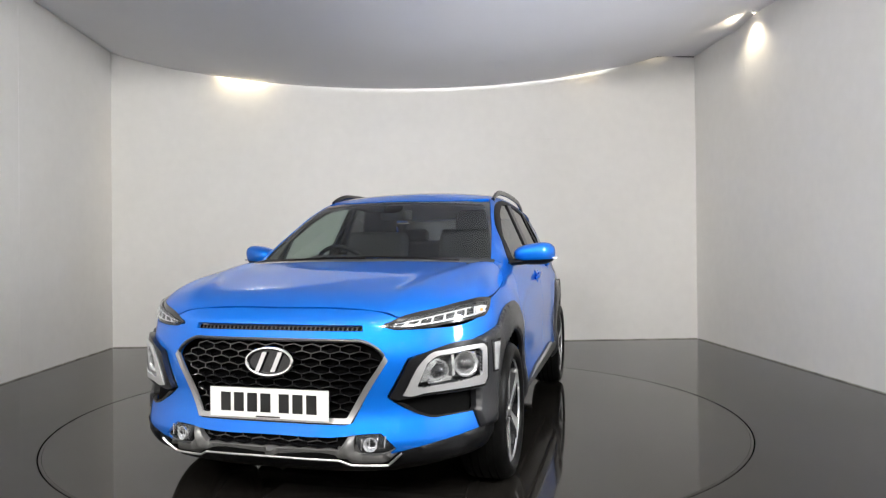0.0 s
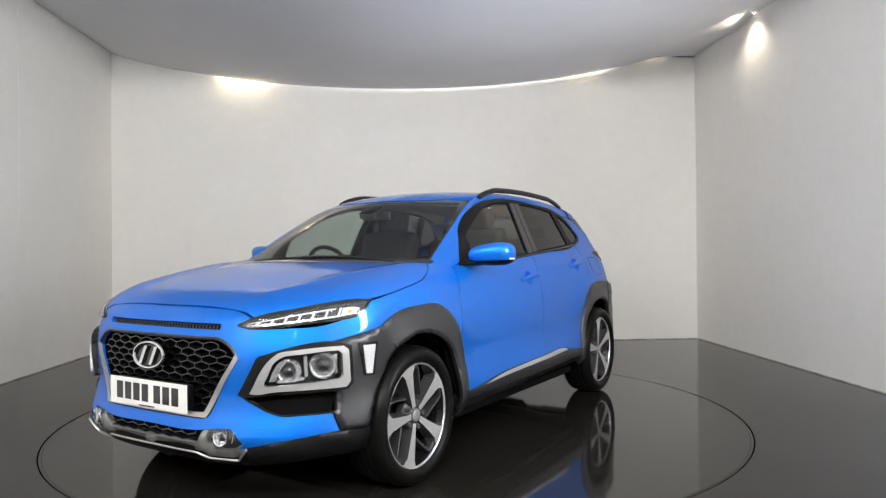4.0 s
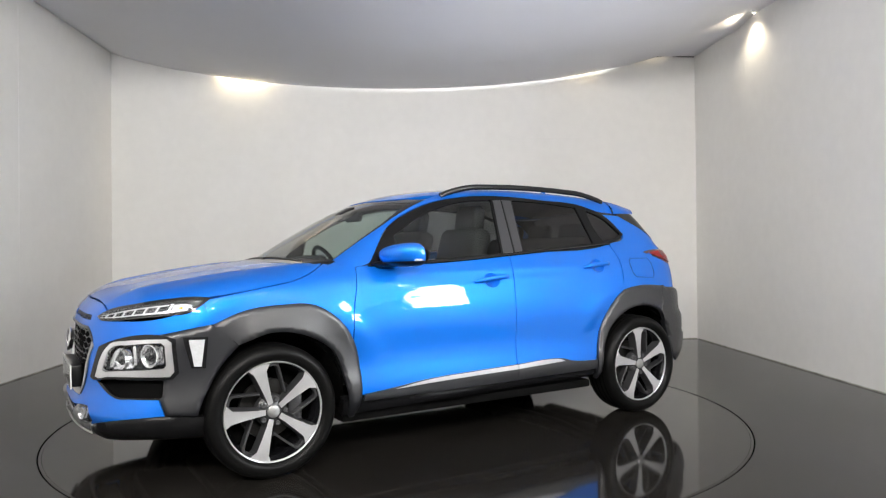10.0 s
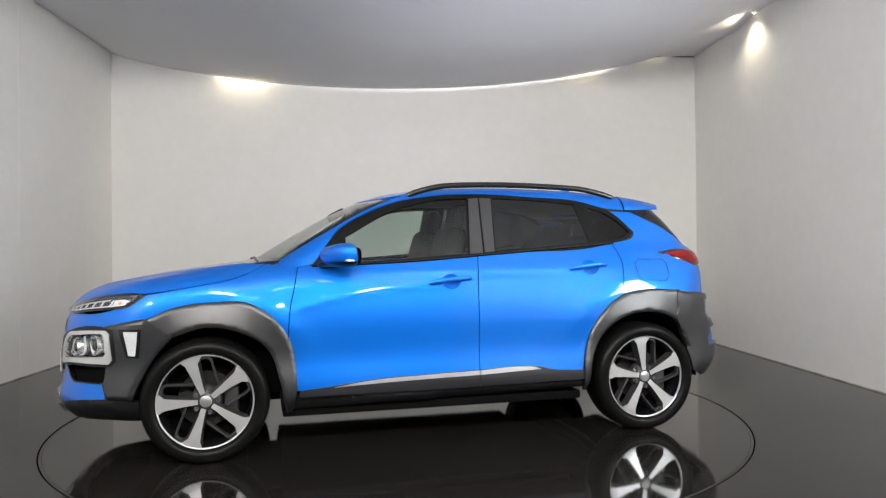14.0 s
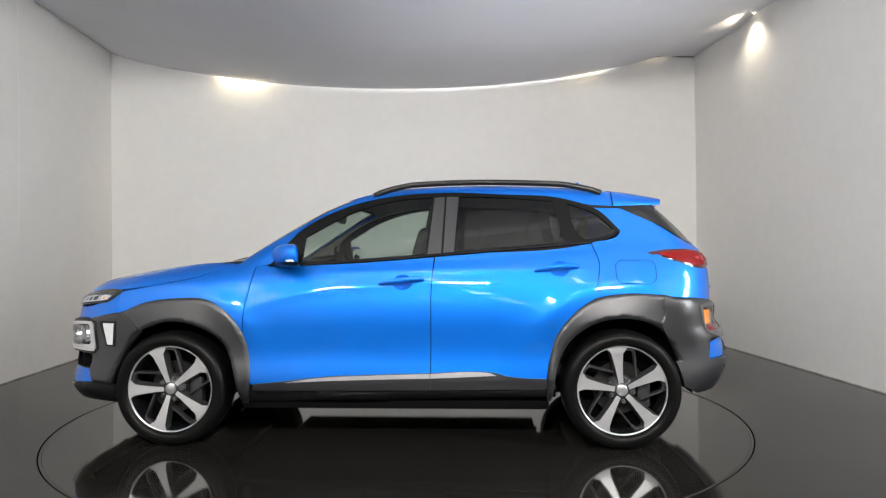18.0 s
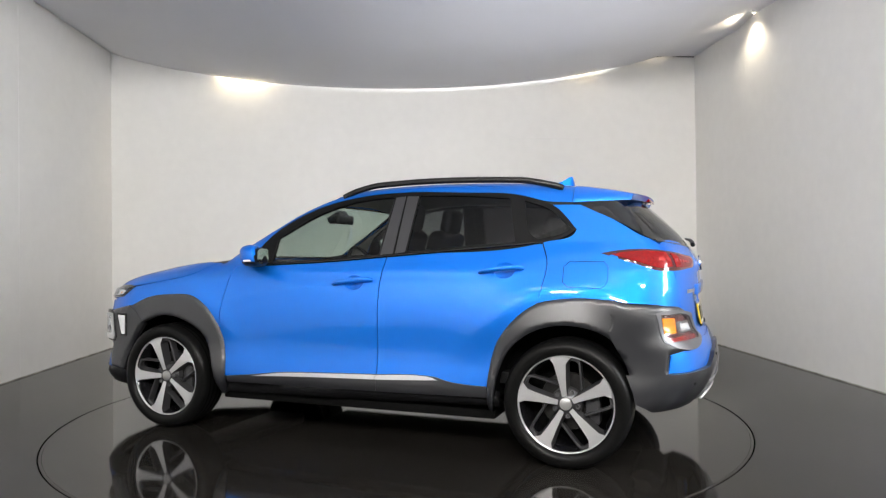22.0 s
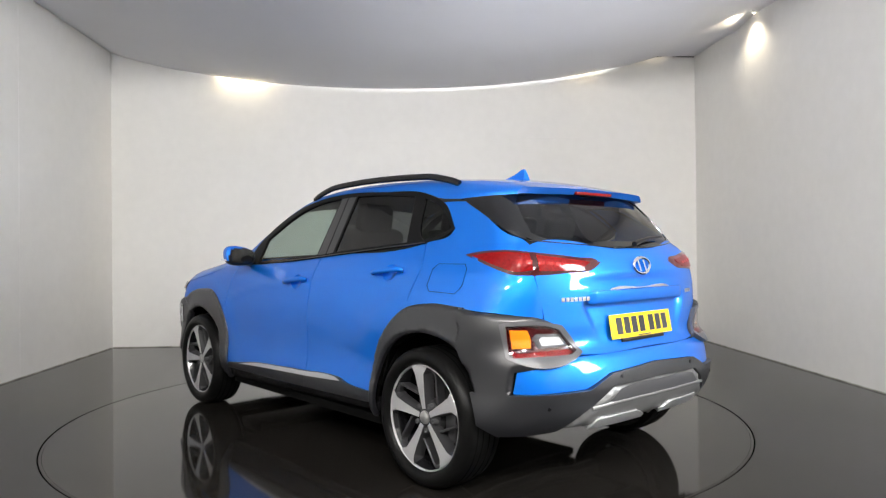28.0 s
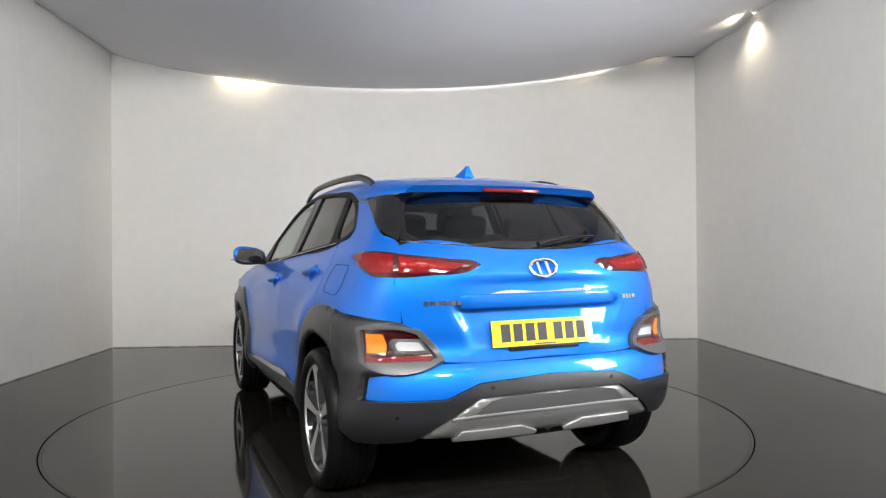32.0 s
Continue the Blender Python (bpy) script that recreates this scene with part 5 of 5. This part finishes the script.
# ---- wheels
def wheel(x, side):
    """Wheel with its axle along the local z; outer face up."""
    w = new("wheel")
    w.parent = car
    flip = pose(0, 0, 0, -90, 0, 0) if side > 0 else pose(0, 0, 0, 90, 0, 0)
    w.matrix_basis = pose(x, side * 0.780, WR) @ flip
    tagged(w, "alloy wheel with machined twin spokes and a black tyre")
    tyre = [(.248, .085), (.256, .102), (.272, .113), (.292, .115), (.312, .108), (.325, .092), (.3305, .075), (.333, .050), (.334, .02), (.334, -.02), (.333, -.05), (.3305, -.075), (.325, -.095), (.30, -.115), (.26, -.11), (.243, -.09)]
    part("tyre", lathe_bm(tyre, 96), M_RUBBER, w, "black low-profile tyre")
    for h in (-.055, -.02, .02, .055):
        part("tread_groove", lathe_bm([(.3338, h - .004), (.3342, h - .003), (.3342, h + .003), (.3338, h + .004)], 96), M_GAPDARK, w)
    part("rim_lip", lathe_bm([(.251, .082), (.251, .094), (.248, .097), (.2445, .095), (.242, .086)], 96), M_MACHINED, w, "bright machined rim edge")
    part("rim_barrel", lathe_bm([(.242, .088), (.234, .070), (.218, .03), (.214, -.06), (.225, -.10)], 72), M_GLOSSBLACK, w)
    part("brake_disc", lathe_bm([(.02, -.005), (.148, -.005), (.150, -.012), (.150, -.025), (.02, -.025)], 48), M_STEEL, w)
    part("brake_caliper", box_bm(.075, .17, .07, pose(-.13, .02, 0.0), 0.012), M_RIMDARK, w)
    part("back_plate", lathe_bm([(.01, -.06), (.215, -.06)], 48), M_GAPDARK, w)
    for k in range(5):
        a = 72 * k + (2 if x > 0 else -10)
        m = pose(0, 0, 0, 0, 0, a)
        bm = bmesh.new()
        out = [(.040, -.014), (.08, -.016), (.15, -.025), (.205, -.034), (.234, -.062), (.245, -.02), (.246, .015), (.240, .048), (.212, .030), (.15, .022), (.08, .015), (.040, .013)]
        hi = [bm.verts.new(m @ Vector((u, v, .080 + .014 * min(1, u / .2)))) for u, v in out]
        lo = [bm.verts.new(m @ Vector((u, v + (-.004 if v < 0 else .004), .045 + .01 * min(1, u / .2)))) for u, v in out]
        bm.faces.new(hi)
        sp = part("spoke", bm, M_MACHINED, w, "machined silver spoke face", smooth=False)
        bm = bmesh.new()
        hi = [bm.verts.new(m @ Vector((u, v, .0795 + .014 * min(1, u / .2)))) for u, v in out]
        lo = [bm.verts.new(m @ Vector((u, v + (-.011 if v < 0 else .011), .035)) ) for u, v in out]
        n = len(hi)
        for i in range(n):
            j = (i + 1) % n
            bm.faces.new((lo[i], lo[j], hi[j], hi[i]))
        bmesh.ops.recalc_face_normals(bm, faces=bm.faces[:])
        part("spoke_side", bm, M_RIMDARK, w, smooth=False)
        arm = [(.060, -.096), (.190, -.106), (.216, -.104), (.232, -.078), (.240, -.040), (.228, -.036), (.219, -.048), (.213, -.078), (.203, -.092), (.190, -.095), (.062, -.085)]
        bm = bmesh.new()
        hi = [bm.verts.new(m @ Vector((u, v, .070 + .012 * min(1, u / .2)))) for u, v in arm]
        lo = [bm.verts.new(m @ Vector((u, v, .030))) for u, v in arm]
        bm.faces.new(hi)
        for i in range(len(arm)):
            j = (i + 1) % len(arm)
            bm.faces.new((lo[i], lo[j], hi[j], hi[i]))
        bmesh.ops.recalc_face_normals(bm, faces=bm.faces[:])
        bmesh.ops.bevel(bm, geom=[e for e in bm.edges if all(v in hi for v in e.verts)], offset=.003, segments=1, affect="EDGES")
        part("thin_spoke", bm, M_RIMDARK, w, "dark grey secondary spoke", smooth=False)
        b = math.radians(a + 36)
        part("wheel_bolt", lathe_bm([(.001, .080), (.006, .080), (.007, .086), (.011, .086), (.012, .080), (.012, .050)], 16, m=pose(.062 * math.cos(b), .062 * math.sin(b), 0)), M_LAMPFRAME, w)
    part("hub", lathe_bm([(.03, .080), (.040, .076), (.062, .066), (.078, .052), (.084, .02)], 40), M_RIMDARK, w)
    part("hub_cap", lathe_bm([(.001, .089), (.027, .089), (.0305, .087), (.032, .078)], 32), M_SILVER, w, "silver hub cap")
    return w


for wx in (AX, -AX):
    for sd in (1, -1):
        wheel(wx, sd)
        bm = bmesh.new()
        ring = []
        for k in range(25):
            a = math.pi * (k / 24) * 1.04 - 0.06
            c, s = math.cos(a), math.sin(a)
            ring.append([bm.verts.new((wx + .405 * c, sd * yy, WR + .40 * s)) for yy in (.80, .60)] + [bm.verts.new((wx + .1 * c, sd * .60, WR + .1 * s))])
        for a, b in zip(ring, ring[1:]):
            bm.faces.new((a[0], b[0], b[1], a[1]))
            bm.faces.new((a[1], b[1], b[2], a[2]))
        part("wheel_liner", bm, M_GAPDARK, car, smooth=False)

# ---- door mirrors and handles
for sgn in (1, -1):
    bm = bmesh.new()
    bmesh.ops.create_uvsphere(bm, u_segments=24, v_segments=14, radius=1.0)
    for v in bm.verts:
        x, y, z = v.co
        e = 0.74
        f = lambda t: math.copysign(abs(t) ** e, t)
        x, y, z = f(x), f(y), f(z)
        x = x if x > 0 else x * 0.35
        v.co = (0.555 + (0.118 - .020 * y) * x + 0.01 * z - 0.035 * y, sgn * (0.905 + 0.118 * y), 1.104 + (0.064 + .008 * y) * z + 0.008 * y)
    if sgn < 0:
        bmesh.ops.reverse_faces(bm, faces=bm.faces[:])
    mir = part("door_mirror", bm, M_PAINT, car, "blue door mirror shell")
    bm = bmesh.new()
    bm.from_mesh(mir.data)
    bmesh.ops.delete(bm, geom=[f for f in bm.faces if f.calc_center_median().z > 1.070 and f.calc_center_median().x > 0.532 - 0.3 * (abs(f.calc_center_median().y) - .905)], context="FACES")
    for v in bm.verts:
        v.co += (v.co - Vector((.555, sgn * .905, 1.10))) * 0.02
    part("mirror_skirt", bm, M_BLACK, mir, "black lower mirror shell")
    part("mirror_base", tube_bm([(.66, sgn * .735, 1.048), (.645, sgn * .80, 1.056), (.61, sgn * .86, 1.062), (.57, sgn * .95, 1.062)], [.065, .055, .045, .035], [.018, .02, .02, .014], 12), M_BLACK, mir, "black mirror arm")
    bm = bmesh.new()
    gl = [bm.verts.new((.512 - .030 * math.copysign(abs(math.cos(t)) ** .6, math.cos(t)), sgn * (0.905 + .098 * math.copysign(abs(math.cos(t)) ** .6, math.cos(t))), 1.102 + .047 * math.copysign(abs(math.sin(t)) ** .6, math.sin(t)))) for t in (2 * math.pi * k / 28 for k in range(28))]
    bm.faces.new(gl)
    part("mirror_glass", bm, M_MIRROR, mir, "mirror glass", smooth=False)
    part("mirror_indicator", box_bm(.03, .05, .012, pose(.545, sgn * 1.012, 1.078, 0, 0, -sgn * 60), .004), M_WHITELENS, mir)
for (x0, x1, z0, z1, dr) in ((.070, -.185, .936, .960, front_doors), (-.825, -1.07, 1.004, 1.026, rear_doors)):
    line = outline([(x0, z0), ((x0 + x1) / 2, (z0 + z1) / 2 + .002), (x1, z1)], 0.02, closed=False)
    offs = 0.026
    q = on_shape(line, "L", 0.0)
    n = slope(q)
    m = len(q)
    lift = np.array([offs * min(1, (k / (m - 1)) / .12 + .2, (1 - k / (m - 1)) / .12 + .2) for k in range(m)])
    q = q + n * lift[:, None]
    cx, cz = CUPF if x0 > 0 else CUPR
    panel("handle_cup", cup(cx, cz), "L", M_PAINT, dr[0], off=0.0006, depth=0.002, step=0.012, twin=dr[1], swell=lambda uv, cx=cx, cz=cz: -0.022 * np.clip(1 - ((uv[:, 0] - cx) / .058) ** 2 - ((uv[:, 1] - cz) / .044) ** 2, 0, 1))
    for sgn, d in ((1, dr[0]), (-1, dr[1])):
        part("door_handle", tube_bm([(a, sgn * b, c) for a, b, c in q], 0.009, [0.008 + 0.007 * min(1, k / 3) * min(1, (m - 1 - k) / 2 + .3) for k in range(m)], 10), M_PAINT, d, "blue door handle")
FLAP = [(-1.283, 1.037), (-1.310, 1.063), (-1.489, 1.062), (-1.510, 1.035), (-1.502, .949), (-1.478, .926), (-1.308, .933), (-1.283, .959)]
fl = on_shape(outline(FLAP, 0.012), "L", 0.0005)
part("fuel_flap_gap", tube_bm(fl, 0.0015, 0.0015, 5, closed=True), M_GAPDARK, car, "round-cornered gap of the fuel flap")

# ---- wipers
for y0, x0, y1, x1 in ((.55, 1.03, -.02, 1.062), (.02, 1.075, -.52, 1.03)):
    pts = []
    for k in range(9):
        t = k / 8
        x, y = x0 + (x1 - x0) * t, y0 + (y1 - y0) * t
        pts.append(tuple(on_shape([(x, y)], "T", 0.006)[0]))
    part("wiper", tube_bm(pts, 0.008, 0.006, 6), M_BLACK, car, "black windscreen wiper")
part("rear_wiper", tube_bm([(-1.895, .0, 1.150), (-1.890, -.06, 1.165), (-1.872, -.16, 1.180), (-1.84, -.34, 1.190)], [.014, .012, .010, .006], [.014, .012, .009, .005], 8), M_BLACK, car, "black rear wiper arm")

# ---- interior
def seat(x, y):
    s = new("seat")
    s.parent = car
    s.matrix_basis = pose(x, y, 0)
    tagged(s, "black fabric car seat with a head restraint")
    part("cushion", box_bm(.50, .50, .16, pose(.0, 0, .66, 0, -6, 0), .05, seg=3), M_SEAT, s)
    part("backrest", box_bm(.13, .48, .60, pose(-.28, 0, .98, 0, -16, 0), .055, seg=3), M_SEAT, s)
    part("headrest", box_bm(.09, .26, .18, pose(-.385, 0, 1.335, 0, -12, 0), .04, seg=3), M_SEAT, s)
    for k in (-.06, .06):
        part("headrest_post", tube_bm([(-.355, k, 1.20), (-.375, k, 1.30)], .007), M_STEEL, s)


for sx, sy in ((.16, .36), (.16, -.36)):
    seat(sx, sy)
part("rear_bench", box_bm(.5, 1.24, .18, pose(-.72, 0, .66, 0, -6, 0), .06, seg=3), M_SEAT, car, "black rear bench")
part("bench_back", box_bm(.14, 1.20, .56, pose(-1.03, 0, .95, 0, -20, 0), .06, seg=3), M_SEAT, car)
for sy in (.36, 0, -.36):
    part("rear_headrest", box_bm(.08, .24, .13, pose(-1.14, sy, 1.255, 0, -12, 0), .035, seg=3), M_SEAT, car)
part("dashboard", box_bm(.50, 1.36, .26, pose(.83, 0, .925, 0, 6, 0), .07, seg=4), M_SEAT, car, "black dashboard")
part("instrument_hood", box_bm(.18, .36, .07, pose(.66, -.36, 1.06, 0, 8, 0), .03, seg=3), M_SEAT, car)
wheel_m = pose(.50, -.36, .99) @ Matrix.Rotation(radians(-66), 4, "Y")
ring = [wheel_m @ Vector((.185 * math.cos(a), .185 * math.sin(a), 0)) for a in (2 * math.pi * k / 36 for k in range(36))]
sw = part("steering_wheel", tube_bm(ring, .015, .015, 8, closed=True), M_BLACK, car, "black steering wheel")
part("wheel_boss", box_bm(.16, .15, .05, wheel_m, .03, seg=3), M_BLACK, sw)
part("wheel_arm", box_bm(.03, .34, .02, wheel_m @ pose(0, 0, -.005), .008), M_BLACK, sw)
part("inner_mirror", box_bm(.03, .22, .065, pose(.46, 0, 1.355, 0, -10, 0), .014, seg=3), M_BLACK, car, "black interior mirror")
part("sensor_cover", box_bm(.12, .12, .05, pose(.52, 0, 1.375, 0, 28, 0), .015), M_BLACK, car)
nx, ny = 20, 12
verts = [(.30 - 1.85 * i / nx, -.54 + 1.08 * j / ny, 0) for i in range(nx + 1) for j in range(ny + 1)]
verts = [(x, y, float(ROOF(x)) - float(crown(x)) * y * y - .045) for x, y, _ in verts]
faces = [(i * (ny + 1) + j, i * (ny + 1) + j + 1, (i + 1) * (ny + 1) + j + 1, (i + 1) * (ny + 1) + j) for i in range(nx) for j in range(ny)]
mesh_ob("headlining", verts, faces, M_TRIM, car, "pale grey headlining", smooth=True)

for ob in list(car.children):
    ob.matrix_basis = SHIFT @ ob.matrix_basis
for ob in scene.objects:
    if ob.type == "MESH" and ob.data.materials and ob.data.materials[0] in (M_GLASS, M_PRIVACY, M_CLEAR):
        ob.visible_shadow = False


# ---------------------------------------------------------------- what moves
A0, A1, A2, A3, A4 = -177.826, -71.191, -0.772, 0.44, 0.101


def motions():
    rows = []
    for t in range(0, 33, 2):
        s = (t - 16) / 16
        a = A0 + A1 * s + A2 * s ** 2 + A3 * s ** 3 + A4 * s ** 4
        rows.append((float(t), pose(0, 0, 0, 0, 0, a)))
    walk(car, rows)
    walk(turntable, rows)


motions()
